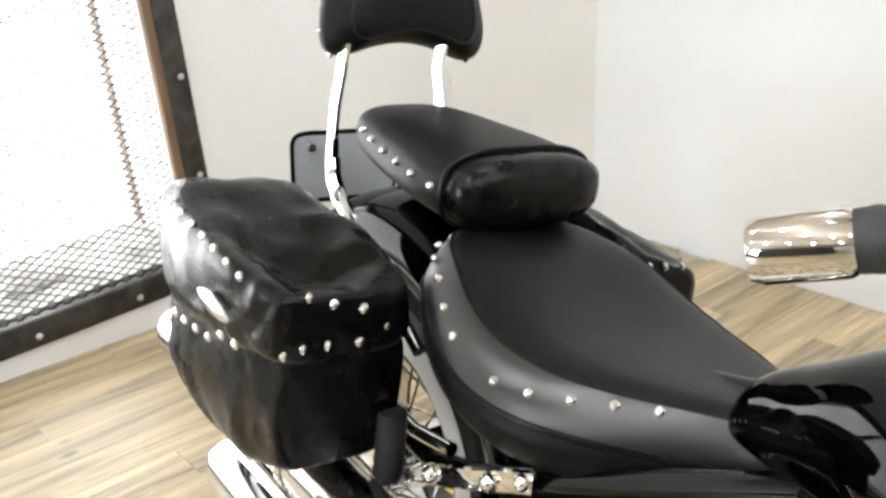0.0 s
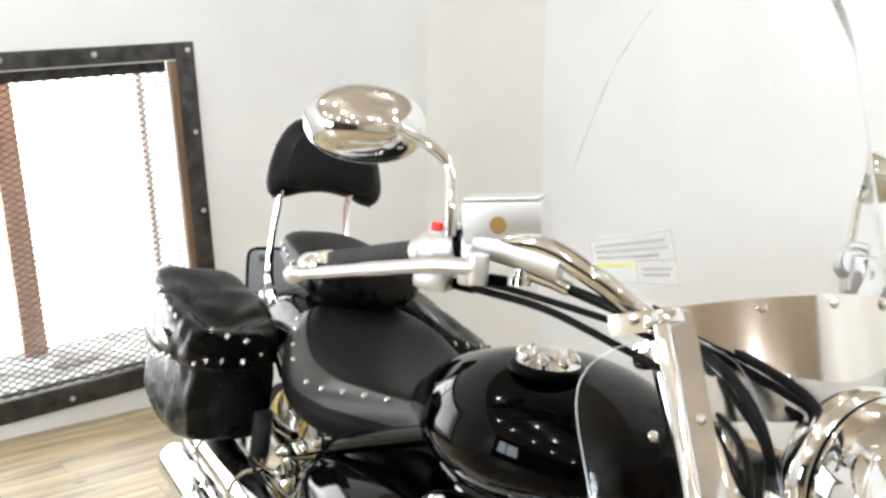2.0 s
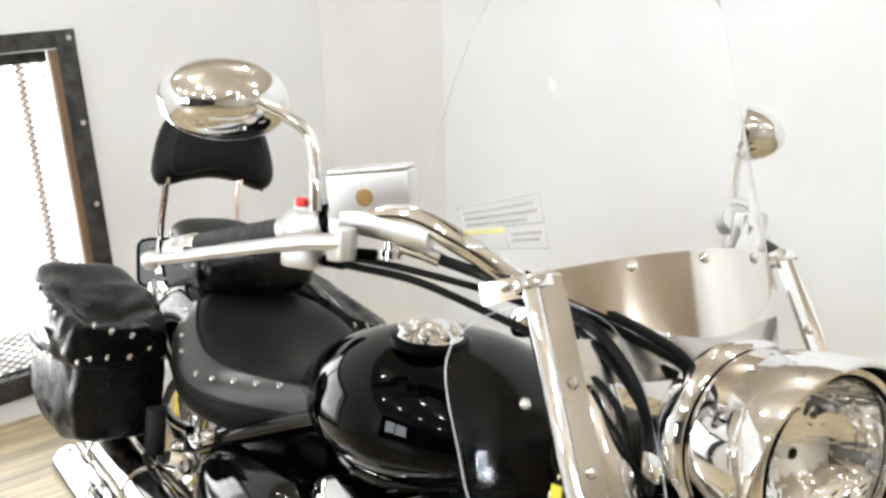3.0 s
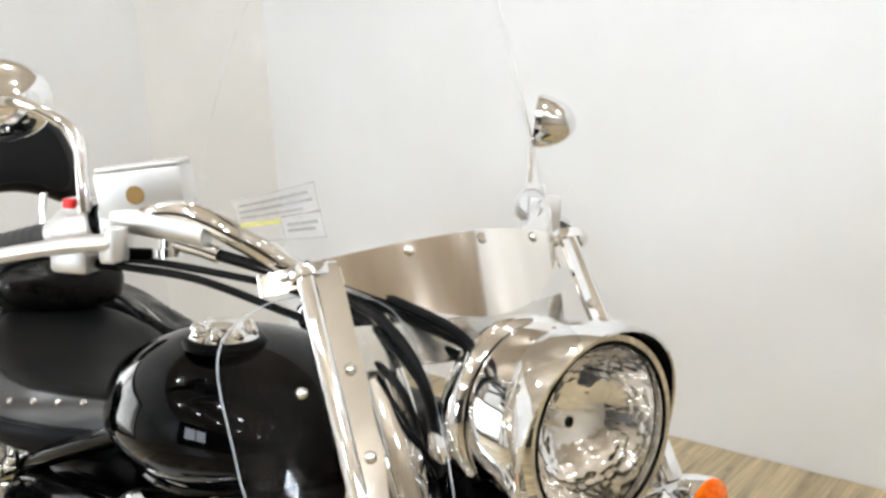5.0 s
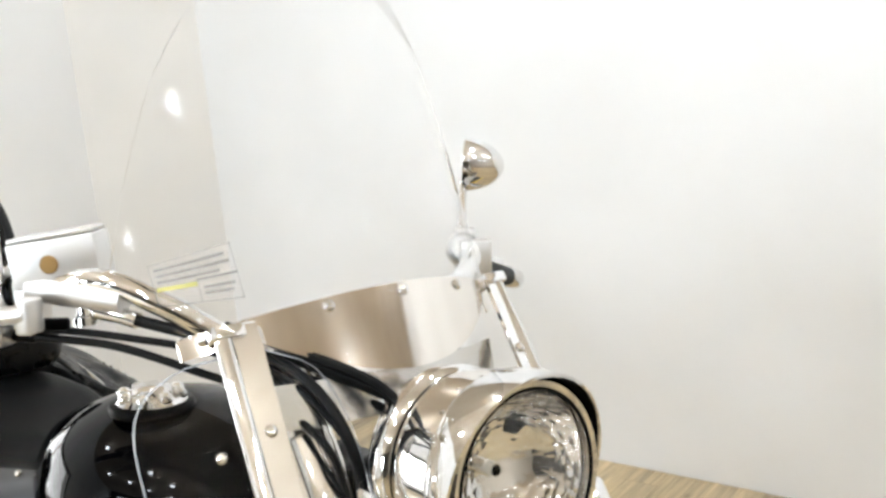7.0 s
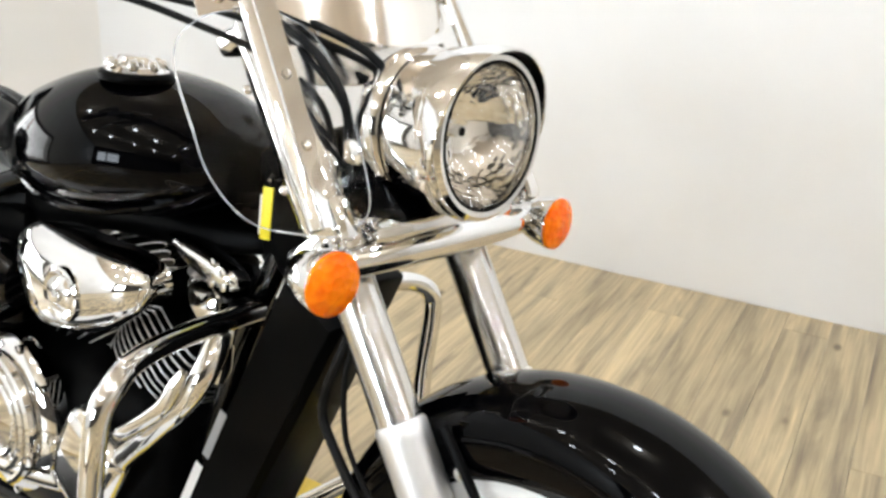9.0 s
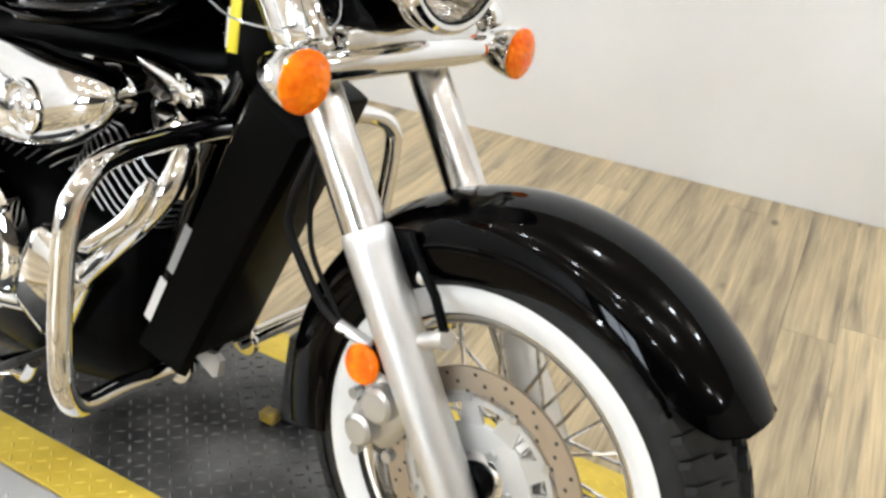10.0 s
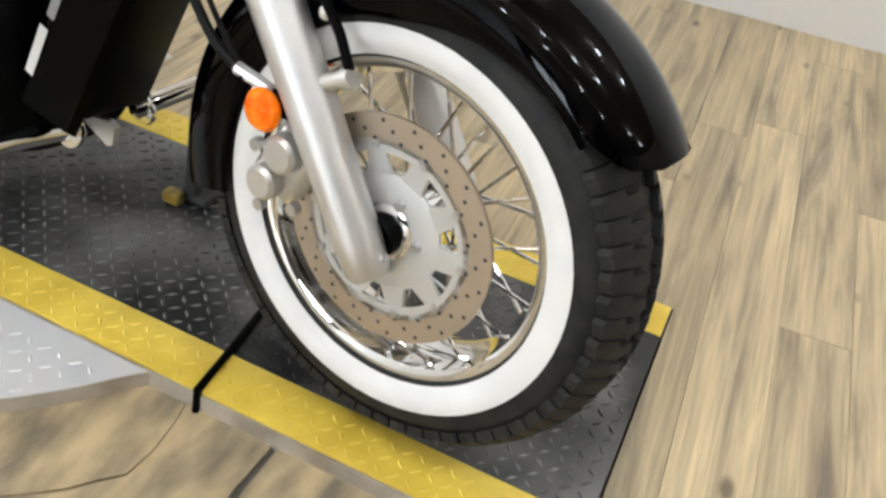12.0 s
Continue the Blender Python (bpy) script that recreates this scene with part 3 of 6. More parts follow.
def tread_block(w, side):
    """One chunky shoulder block with a hooked edge."""
    rings = []
    for dw, h0, h1 in ((0.0, 0.012, 0.060), (0.055, 0.018, 0.062), (0.06, 0.040, 0.063), (0.088, 0.041, 0.061)):
        ring = []
        for h in (h0, (h0 + h1) / 2, h1):
            r = 0.3040 - max(0, h - 0.012) ** 2 * 9.5
            a = w + dw
            ring.append(AX + Vector((math.cos(a) * r, side * h, math.sin(a) * r)))
        for h in (h1, (h0 + h1) / 2, h0):
            r = 0.2900 - max(0, h - 0.012) ** 2 * 9.5
            a = w + dw
            ring.append(AX + Vector((math.cos(a) * r, side * h, math.sin(a) * r)))
        rings.append(ring)
    return loft(rings)


for i in range(64):
    for side in (-1, 1):
        fp("tread_block", tread_block(2 * math.pi * i / 64 + (0.04 if side > 0 else 0), side), RUBBER, wheel, "", 25)
hub = fp("hub", lathe([(0.0, -0.07), (0.030, -0.07), (0.045, -0.062), (0.045, -0.05), (0.026, -0.042), (0.024, 0.04), (0.042, 0.048), (0.042, 0.056), (0.02, 0.062), (0.0, 0.062)], AX, Y, 28), CHROME, wheel, "chrome wheel hub")
for i in range(32):
    s = -1 if i % 2 else 1
    w = 2 * math.pi * i / 32
    w2 = w + (0.42 if (i // 2) % 2 else -0.42)
    a = AX + Vector((math.cos(w) * 0.040, s * 0.048, math.sin(w) * 0.040))
    b = AX + Vector((math.cos(w2) * 0.181, s * 0.010, math.sin(w2) * 0.181))
    fp("spoke", sweep([a, b], 0.0024, 6), CHROME, wheel)

# brake disc with its carrier
DX = AX + Vector((0, 0.012, 0))
disc = fp("brake_disc", lathe([(0.106, -0.0745), (0.143, -0.0745), (0.143, -0.0795), (0.106, -0.0795)], DX, Y, 64, True), material("disc_steel", (0.52, 0.44, 0.35), 0.36, 0.8), None, "brownish drilled steel brake disc")
for i in range(60):
    w, r = 2 * math.pi * i / 60, (0.113, 0.124, 0.135)[i % 3]
    fp("disc_hole", lathe([(0.0028, -0.0801), (0.0, -0.0801)], DX + Vector((math.cos(w) * r, 0, math.sin(w) * r)), Y, 8), INK, disc)
CARRIER = material("carrier_alloy", (0.66, 0.66, 0.65), 0.4, 0.6)
fp("disc_carrier", lathe([(0.020, -0.079), (0.068, -0.079), (0.074, -0.0775), (0.074, -0.073), (0.020, -0.073)], DX, Y, 40, True), CARRIER, disc, "pale alloy disc carrier")
fp("carrier_ring", lathe([(0.098, -0.0795), (0.113, -0.0795), (0.113, -0.0735), (0.098, -0.0735)], DX, Y, 48, True), CARRIER, disc)
for i in range(10):
    w = 2 * math.pi * i / 10
    d, e = Vector((math.cos(w), 0, math.sin(w))), Vector((-math.sin(w), 0, math.cos(w)))
    ring = [DX + d * r + e * k for r, k in ((0.071, -0.0165), (0.10, -0.0115), (0.10, 0.0115), (0.071, 0.0165))]
    fp("carrier_spoke", loft([[p + Vector((0, -0.0788, 0)) for p in ring], [p + Vector((0, -0.0738, 0)) for p in ring]]), CARRIER, disc)
    p = DX + d * 0.106
    fp("rivet", moved(lathe([(0.0, 0.003), (0.005, 0.003), (0.006, 0.0)], (0, 0, 0), (0, -1, 0), 10), Matrix.Translation(p + Vector((0, -0.0795, 0)))), SCREW, disc)
    if i % 2 == 0:
        fp("bolt", lathe([(0.0, 0.006), (0.006, 0.006), (0.007, 0.0)], DX + d * 0.044 + Vector((0, -0.079, 0)), (0, -1, 0), 10), SCREW, disc)
fp("axle_cap", lathe([(0.026, 0.0), (0.026, 0.020), (0.021, 0.022), (0.019, 0.006), (0.0, 0.006)], DX + Vector((0, -0.079, 0)), (0, -1, 0), 20), SATIN, disc, "dark hollow axle end")

# ---- fork ----
LEG = 0.103


def along(s, y=0.0, off=0.0):
    """A point s metres up the fork from the axle, off metres ahead of it."""
    return Vector((-0.012, y, 0.318)) + FORK * s + Vector((math.cos(RAKE), 0, math.sin(RAKE))) * off


for s in (-1, 1):
    y = s * LEG
    fork = fp("fork_leg", lathe([(0.0, -0.048), (0.022, -0.048), (0.027, -0.038), (0.029, 0.0), (0.030, 0.12), (0.031, 0.30), (0.031, 0.315), (0.026, 0.322), (0.0, 0.322)], along(0, y), FORK, 24), ALLOY, None, "polished alloy fork slider")
    fp("fork_tube", lathe([(0.0275, 0.318), (0.0275, 0.50), (0.031, 0.503), (0.031, 0.545)], along(0, y), FORK, 24), SATIN_CHROME, fork, "chrome upper fork tube")
    fp("fork_cover", lathe([(0.034, 0.545), (0.036, 0.56), (0.036, 0.80), (0.030, 0.815), (0.0, 0.815)], along(0, y), FORK, 24), CHROME, fork, "chrome fork cover")
    fp("fender_boss", lathe([(0.010, 0.0), (0.010, 0.055), (0.013, 0.056), (0.013, 0.068), (0.0, 0.068)], along(0.178, y * 0.98), (math.cos(RAKE), 0, math.sin(RAKE) * 0.85), 14), ALLOY, fork, "alloy fender bolt boss")
    fp("drain_bolt", lathe([(0.006, 0.0), (0.006, 0.033), (0.0, 0.033)], along(-0.03, y), (math.cos(RAKE), 0, math.sin(RAKE)), 10), SCREW, fork)

# caliper and side reflector on the near leg
cal = fp("brake_caliper", joined(moved(block((0.07, 0.045, 0.10), (0, 0, 0), 0.014, None, 3), Matrix.Translation((-0.128, -0.082, 0.362)) @ Matrix.Rotation(radians(30), 4, "Y")),
                                 lathe([(0.024, 0.0), (0.024, 0.018), (0.019, 0.023), (0.0, 0.023)], (-0.122, -0.104, 0.382), (0, -1, 0), 18),
                                 lathe([(0.022, 0.0), (0.022, 0.018), (0.017, 0.023), (0.0, 0.023)], (-0.145, -0.104, 0.336), (0, -1, 0), 18)), DULL, None, "cast grey brake caliper")
for p in ((-0.095, -0.106, 0.418), (-0.10, -0.106, 0.318), (-0.168, -0.10, 0.373), (-0.155, -0.10, 0.298)):
    fp("bolt", lathe([(0.008, 0.0), (0.008, 0.012), (0.0, 0.012)], p, (0, -1, 0), 8), SCREW, cal)
ref = fp("side_reflector", lathe([(0.024, 0.0), (0.026, 0.006), (0.022, 0.012), (0.0, 0.015)], (-0.148, -0.122, 0.430), (0.12, -1, 0.05), 20), AMBER, None, "round amber side reflector")
fp("reflector_bracket", block((0.07, 0.006, 0.03), (-0.115, -0.116, 0.440), 0.003), SATIN, ref)
fp("brake_hose", sweep(smooth_path([(-0.29, -0.062, 0.71), (-0.268, -0.110, 0.668), (-0.272, -0.127, 0.627), (-0.285, -0.127, 0.590), (-0.286, -0.127, 0.557), (-0.261, -0.127, 0.521), (-0.222, -0.127, 0.480), (-0.178, -0.124, 0.458)], 6), 0.0062, 8), HOSE, None, "black brake hose")
fp("hose_union", sweep([(-0.192, -0.125, 0.464), (-0.150, -0.116, 0.452), (-0.138, -0.112, 0.430)], 0.008, 8), SCREW, None, "plated hose union")
fp("speed_cable", sweep(smooth_path([(-0.285, -0.070, 0.70), (-0.262, -0.112, 0.650), (-0.261, -0.121, 0.612), (-0.257, -0.121, 0.560), (-0.241, -0.121, 0.521), (-0.184, -0.120, 0.456)], 6), 0.0036, 8), HOSE)



# ---- front fender ----
def fender(centre, w0, w1, r, half, depth_at, steps=44, thick=0.0035, tip=0.0):
    """A valanced fender: rounded top, sides that hang down by depth_at(t)."""
    rings = []
    for i in range(steps + 1):
        t = i / steps
        w = radians(w0 + (w1 - w0) * t)
        d, e = Vector((math.cos(w), 0, math.sin(w))), Vector((0, 1, 0))
        side = depth_at(t)
        q = tip * max(0.0, 1 - t / 0.09) ** 2
        wide, drop = half * (1 - 0.12 * q), 0.0
        start = math.degrees(math.asin(max(0.0, 1 - side / 0.042)))
        edge_y = wide * math.cos(radians(start))
        prof = [(-edge_y, -side)]
        prof += [(-edge_y - 0.004 * math.sin(math.pi * k), -side + max(0.0, side - 0.042) * k) for k in (0.35, 0.7)]
        prof += [(-wide * math.cos(radians(w)), -0.042 + 0.042 * math.sin(radians(w)) - drop) for w in [start + (90 - start) * k / 6 for k in range(7)]]
        prof = [(y, min(h, 0)) for y, h in prof]
        prof += [(-y, h) for y, h in prof[-2::-1]]
        outer = [Vector(centre) + d * (r + max(h, -side)) + e * y for y, h in prof]
        inner = [Vector(centre) + d * (r + max(h, -side) - thick) + e * (y * (1 - thick / half)) for y, h in prof]
        rings.append(outer + inner[::-1])
    return loft(rings)


def front_depth(t):
    """Side depth from the tip (t = 0) round to the rear edge."""
    return (0.050 + 0.042 * min(1, t / 0.40)) * (0.12 + 0.88 * math.sqrt(min(1, t / 0.10)))


ff = fp("front_fender", fender(AX + Vector((0.003, 0, 0.003)), 35, 193, 0.342, 0.080, front_depth, 80, tip=1.0), BLACK, None, "glossy black valanced front fender")
for s in (-1, 1):
    arcs = [AX + Vector((math.cos(radians(w)) * 0.291, s * 0.0825, math.sin(radians(w)) * 0.291)) for w in range(44, 150, 4)]
    fp("crease", sweep(arcs, 0.0035, 6), BLACK, ff)
    fp("bolt", lathe([(0.008, 0.0), (0.008, 0.004), (0.0, 0.006)], along(0.245, s * 0.088, 0.05), (0, s, 0), 12), CHROME, ff)
    fp("fender_stay", sweep([along(0.182, s * 0.105, 0.07), along(0.22, s * 0.090, 0.06), along(0.30, s * 0.089, 0.05)], 0.006, 8), SATIN, ff)

# ---- headlight, signals and the lower bracket ----
HL = Vector((-0.195, 0.0, 0.902))
NOD = Vector((math.cos(radians(3)), 0, math.sin(radians(3))))
lamp = fp("headlight", lathe([(0.083, -0.0755), (0.0875, -0.074), (0.090, -0.066), (0.093, -0.045), (0.0960, -0.02), (0.098, 0.0), (0.095, 0.004), (0.092, -0.006), (0.088, -0.012)], HL, NOD, 64), CHROME, None, "large chrome headlight shell", 60)
fp("seam_ring", lathe([(0.078, -0.081), (0.0855, -0.081), (0.0855, -0.074), (0.078, -0.074)], HL, NOD, 64, True), SATIN, lamp, "black rubber seam ring")
fp("rear_bowl", lathe([(0.084, -0.0795), (0.0895, -0.082), (0.0915, -0.090), (0.0905, -0.100), (0.085, -0.114), (0.073, -0.130), (0.052, -0.144), (0.028, -0.151), (0.0, -0.153)], HL, NOD, 64), CHROME, lamp, "rounded chrome rear bowl", 60)
rings = []
for i in range(25):
    w = radians(-20 + 220 * i / 24)
    reach = 0.004 + 0.029 * max(0.0, math.sin(w) * 0.75 + 0.25)
    side, up = Vector((0, 1, 0)), NOD.cross(Vector((0, 1, 0)))
    d = math.cos(w) * side + math.sin(w) * up
    rings.append([HL + d * 0.0985 - NOD * 0.012, HL + d * 0.1005 + NOD * reach * 0.5, HL + d * 0.0985 + NOD * reach, HL + d * 0.0955 + NOD * reach, HL + d * 0.0965 - NOD * 0.01])
fp("visor", loft(rings), CHROME, lamp, "chrome headlight visor")
fp("visor_lining", loft([[ring[3] + (HL - ring[3]).normalized() * 0.0004 - NOD * 0.002, ring[3] + (HL - ring[3]).normalized() * 0.0016 - NOD * 0.003, ring[4] * 0.985 + HL * 0.015, ring[4] * 0.996 + HL * 0.004] for ring in rings]), SATIN, lamp, "black visor lining")
fp("lamp_ring", lathe([(0.096, 0.000), (0.0955, 0.010), (0.090, 0.015), (0.083, 0.014), (0.081, 0.006), (0.085, -0.004)], HL, NOD, 48, True), CHROME, lamp, "chrome lens ring")
fp("ring_seal", lathe([(0.0805, 0.013), (0.0822, 0.0155), (0.0840, 0.0150), (0.0825, 0.0125)], HL, NOD, 48, True), SATIN, lamp, "thin dark seal inside the lens ring")
fp("reflector", lathe([(0.084, 0.0), (0.076, -0.022), (0.060, -0.045), (0.036, -0.058), (0.012, -0.062), (0.0, -0.062)], HL, NOD, 40), REFLECTOR, lamp, "bright faceted lamp reflector")
fp("bulb_shield", lathe([(0.0, 0.0), (0.006, 0.0), (0.008, -0.006), (0.008, -0.03), (0.0, -0.03)], HL - NOD * 0.03, NOD, 16), CHROME, lamp)
fp("bulb_cap", lathe([(0.0, 0.0015), (0.005, 0.001), (0.0055, 0.0)], HL - NOD * 0.0298, NOD, 16), SATIN, lamp)
LENS = material("lens_glass", (1, 1, 1), 0.0)
bsdf(LENS).inputs["Transmission Weight"].default_value = 1.0
bsdf(LENS).inputs["IOR"].default_value = 1.25
fp("lens", lathe([(0.0, 0.019), (0.03, 0.018), (0.06, 0.0145), (0.083, 0.008), (0.083, 0.006), (0.06, 0.012), (0.03, 0.0155), (0.0, 0.0165)], HL, NOD, 40), LENS, lamp, "clear glass lens").visible_shadow = False
for s in (-1, 1):
    fp("lamp_ear", block((0.03, 0.012, 0.03), HL + Vector((-0.115, s * 0.085, -0.035)), 0.006), CHROME, lamp)

SIG = Vector((-0.205, 0.004, 0.762))
bar = fp("signal_bar", joined(sweep([(-0.242, -0.165, 0.766), (-0.232, -0.10, 0.770), (-0.228, 0.0, 0.772), (-0.232, 0.10, 0.770), (-0.242, 0.165, 0.766)], [0.017, 0.019, 0.020, 0.019, 0.017], 16),
                              block((0.12, 0.25, 0.035), (-0.285, 0, 0.790), 0.012)), CHROME, None, "chrome turn-signal bar")
fp("lower_clamp", block((0.11, 0.30, 0.045), along(0.525, 0.0, 0.01), 0.014, Matrix.Rotation(-RAKE, 4, "Y")), CHROME, bar, "chrome lower fork clamp")
for s in (-1, 1):
    y = s * 0.203
    fp("turn_signal", lathe([(0.0, -0.062), (0.012, -0.060), (0.024, -0.045), (0.032, -0.022), (0.0355, 0.0), (0.034, 0.003)], SIG + Vector((-0.01, y, 0)), (1, -0.06 * -s, 0), 28), CHROME, bar, "chrome turn-signal shell")
    fp("signal_lens", lathe([(0.035, 0.0), (0.0345, 0.005), (0.029, 0.009), (0.014, 0.0115), (0.0, 0.012)], SIG + Vector((-0.01, y, 0)), (1, 0.06 * s, 0), 28), AMBER, bar, "amber turn-signal lens")
    fp("signal_stem", sweep([SIG + Vector((-0.035, y, 0)), (-0.242, s * 0.155, 0.766)], 0.011, 12), CHROME, bar)
# light bar back plate below the lamp
fp("lamp_bracket", loft([[(-0.33, y, 0.80), (-0.24, y, 0.79), (-0.23, y, 0.81), (-0.30, y, 0.86)] for y in (-0.075, 0.075)]), BLACK, None, "black headlight bracket")

fp("fork_nacelle", loft([[(-0.352 - 1.2 * y * y, y, 0.932), (-0.347 - 1.2 * y * y, y, 0.934), (-0.358 - 1.2 * y * y, y, 0.976), (-0.364 - 1.2 * y * y, y, 0.974)] for y in [-0.140 + 0.028 * j for j in range(11)]]), SATIN_CHROME, None, "brushed metal cover across the fork top")

# ---- handlebar ----
pts = [(-0.740, -0.397, 1.010), (-0.650, -0.329, 1.042), (-0.592, -0.286, 1.060), (-0.535, -0.241, 1.073), (-0.480, -0.196, 1.048), (-0.446, -0.145, 1.012), (-0.435, -0.06, 0.998), (-0.435, 0.06, 0.998), (-0.450, 0.13, 1.005), (-0.515, 0.230, 1.032),
       (-0.585, 0.302, 1.036), (-0.627, 0.335, 1.030), (-0.664, 0.372, 1.010), (-0.706, 0.466, 0.985)]
handle = fp("handlebar", sweep(smooth_path(pts, 6), 0.0127, 14), CHROME, None, "wide chrome handlebar")
fp("top_clamp", block((0.09, 0.27, 0.03), along(0.80, 0, -0.01), 0.01, Matrix.Rotation(-RAKE, 4, "Y")), CHROME, handle, "chrome top fork clamp")
for s in (-1, 1):
    fp("riser", lathe([(0.022, 0.0), (0.018, 0.02), (0.018, 0.05), (0.024, 0.055), (0.024, 0.075), (0.0, 0.08)], (-0.43, s * 0.055, 0.945), (-0.1, 0, 1), 18), CHROME, handle, "chrome handlebar riser")


GA, GB = Vector((-0.662, -0.310, 1.056)), Vector((-0.789, -0.406, 1.011))
HC = Vector((-0.6085, -0.290, 1.0605))
dirg = (GB - GA).normalized()
FAR_GRIP = Matrix.Translation((0.018, 0.019, -0.024)) @ Matrix.Translation((-0.680, 0.364, 1.022)) @ Matrix.Rotation(radians(-29), 4, "Z") @ Matrix.Translation((0.680, -0.364, -1.022))
for s in (1, -1):
    fix = near if s > 0 else off_side
    hold = near if s > 0 else (lambda geo: moved(off_side(geo), FAR_GRIP))
    grip = fp("grip", hold(lathe([(0.0140, 0.0), (0.0158, 0.002), (0.0158, 0.006), (0.0148, 0.008), (0.0148, 0.117), (0.0140, 0.120)], GA, dirg, 20)), GRIP, None, "black rubber grip")
    fp("grip_end", hold(lathe([(0.0150, 0.119), (0.0165, 0.122), (0.0165, 0.158), (0.0145, 0.164), (0.0, 0.165)], GA, dirg, 18)), CHROME, grip, "chrome grip end")
    for k in range(9):
        fp("grip_rib", hold(lathe([(0.0146, 0.018 + 0.011 * k), (0.0152, 0.0195 + 0.011 * k), (0.0152, 0.0235 + 0.011 * k), (0.0146, 0.025 + 0.011 * k)], GA, dirg, 18, True)), GRIP, grip)
    at = GA + dirg * 0.004
    house = fp("switch_housing", fix(lathe([(0.0, 0.0), (0.0165, 0.0), (0.0175, 0.010), (0.0215, 0.014), (0.0235, 0.020), (0.0235, 0.036), (0.0225, 0.037), (0.0225, 0.039), (0.0235, 0.040), (0.0235, 0.056), (0.021, 0.059), (0.0, 0.059)], at, -dirg, 28)), ALLOY, None, "polished alloy switch housing")
    turn_h = Matrix.Rotation(math.atan2(dirg.y, dirg.x), 4, "Z")
    fp("lower_shell", fix(moved(block((0.044, 0.034, 0.026), (0, 0, 0), 0.006), Matrix.Translation(GA - dirg * 0.030 + Vector((0.004, -0.006, -0.031))) @ turn_h)), ALLOY, house)
    fp("switch_pod", fix(moved(block((0.030, 0.030, 0.018), (0, 0, 0), 0.005), Matrix.Translation(GA - dirg * 0.036 + Vector((0.002, -0.004, 0.022))) @ turn_h)), ALLOY, house)
    # black ring added to draw the dark gap between housing and clamp
    fp("gap_ring", fix(lathe([(0.0195, 0.0), (0.0195, 0.009)], at - dirg * 0.058, -dirg, 20)), SATIN, house, "black ring filling the dark gap behind the housing")
    if s > 0:
        fp("kill_switch", block((0.012, 0.009, 0.010), (-0.612, -0.326, 1.0785), 0.002, turn_h), RED, house, "red switch button")
    if s > 0:
        lev = fp("lever", fix(sweep(smooth_path([(-0.568, -0.286, 1.060), (-0.592, -0.322, 1.056), (-0.622, -0.374, 1.046), (-0.645, -0.420, 1.037), (-0.660, -0.450, 1.031)], 5), [0.0125] * 7 + [0.0110] * 5 + [0.0095] * 5 + [0.0085] * 4, 12, 0.7)), ALLOY, None, "satin alloy hand lever")
        fp("lever_ball", fix(ball((-0.662, -0.454, 1.030), 0.0105, n=14)), ALLOY, lev)
        fp("lever_pivot", fix(lathe([(0.0, -0.016), (0.011, -0.016), (0.012, -0.012), (0.012, 0.012), (0.011, 0.016), (0.0, 0.016)], (-0.566, -0.282, 1.058), (0, 0, 1), 16)), ALLOY, lev)
    else:
        perch = fp("clutch_perch", fix(moved(block((0.022, 0.046, 0.052), (0, 0, 0), 0.005), Matrix.Translation(HC + Vector((0.006, 0.004, -0.004))) @ turn_h)), ALLOY, None, "alloy clutch perch")
        fp("perch_switch", fix(block((0.014, 0.012, 0.016), GA - dirg * 0.060 + Vector((-0.012, -0.020, -0.016)), 0.002)), SATIN, perch, "small black switch")
# brake fluid reservoir on the near side
ra = radians(50)
rm = Matrix.Translation((-0.590, -0.241, 1.106)) @ Matrix.Rotation(ra, 4, "Z") @ Matrix.Rotation(radians(-8), 4, "Y")
res = fr("brake_reservoir", moved(block((0.088, 0.046, 0.046), (0, 0, 0), 0.003), rm), ALLOY, None, "square alloy brake-fluid reservoir")
fr("lid", moved(block((0.084, 0.044, 0.005), (0, 0, 0.0255), 0.002), rm), ALLOY, res)
fr("sight_glass", moved(lathe([(0.0, 0.002), (0.0085, 0.002), (0.0095, 0.0)], (-0.004, -0.023, -0.002), (0, -1, 0), 16), rm), material("sight_amber", (0.32, 0.2, 0.08), 0.2), res, "round brown sight glass")
fr("master_cylinder", sweep([(-0.60, -0.268, 1.080), (-0.525, -0.205, 1.068)], 0.015, 14), ALLOY, res, "alloy master cylinder")
fr("banjo_bolt", lathe([(0.009, 0.0), (0.009, 0.026), (0.012, 0.028), (0.012, 0.036), (0.0, 0.036)], (-0.560, -0.232, 1.078), (0.1, 0, -1), 12), CHROME, res)
fr("hose_fitting", sweep([(-0.556, -0.226, 1.058), (-0.530, -0.208, 1.052), (-0.516, -0.197, 1.047)], [0.010, 0.0085, 0.0085], 12), CHROME, res, "chrome hose fitting")
fr("clamp", block((0.020, 0.040, 0.056), (-0.609, -0.266, 1.060), 0.004, Matrix.Rotation(ra - 0.2, 4, "Z")), ALLOY, res, "alloy clamp block")
# no real bracket: a black block added as the shade under the reservoir
fr("bracket", block((0.060, 0.026, 0.014), (-0.580, -0.244, 1.079), 0.003, Matrix.Rotation(ra, 4, "Z")), SATIN, res, "black block drawing the shaded gap under the reservoir")
fr("brake_light_switch", block((0.045, 0.012, 0.012), (-0.575, -0.265, 1.045), 0.003, Matrix.Rotation(ra, 4, "Z")), SATIN, res)
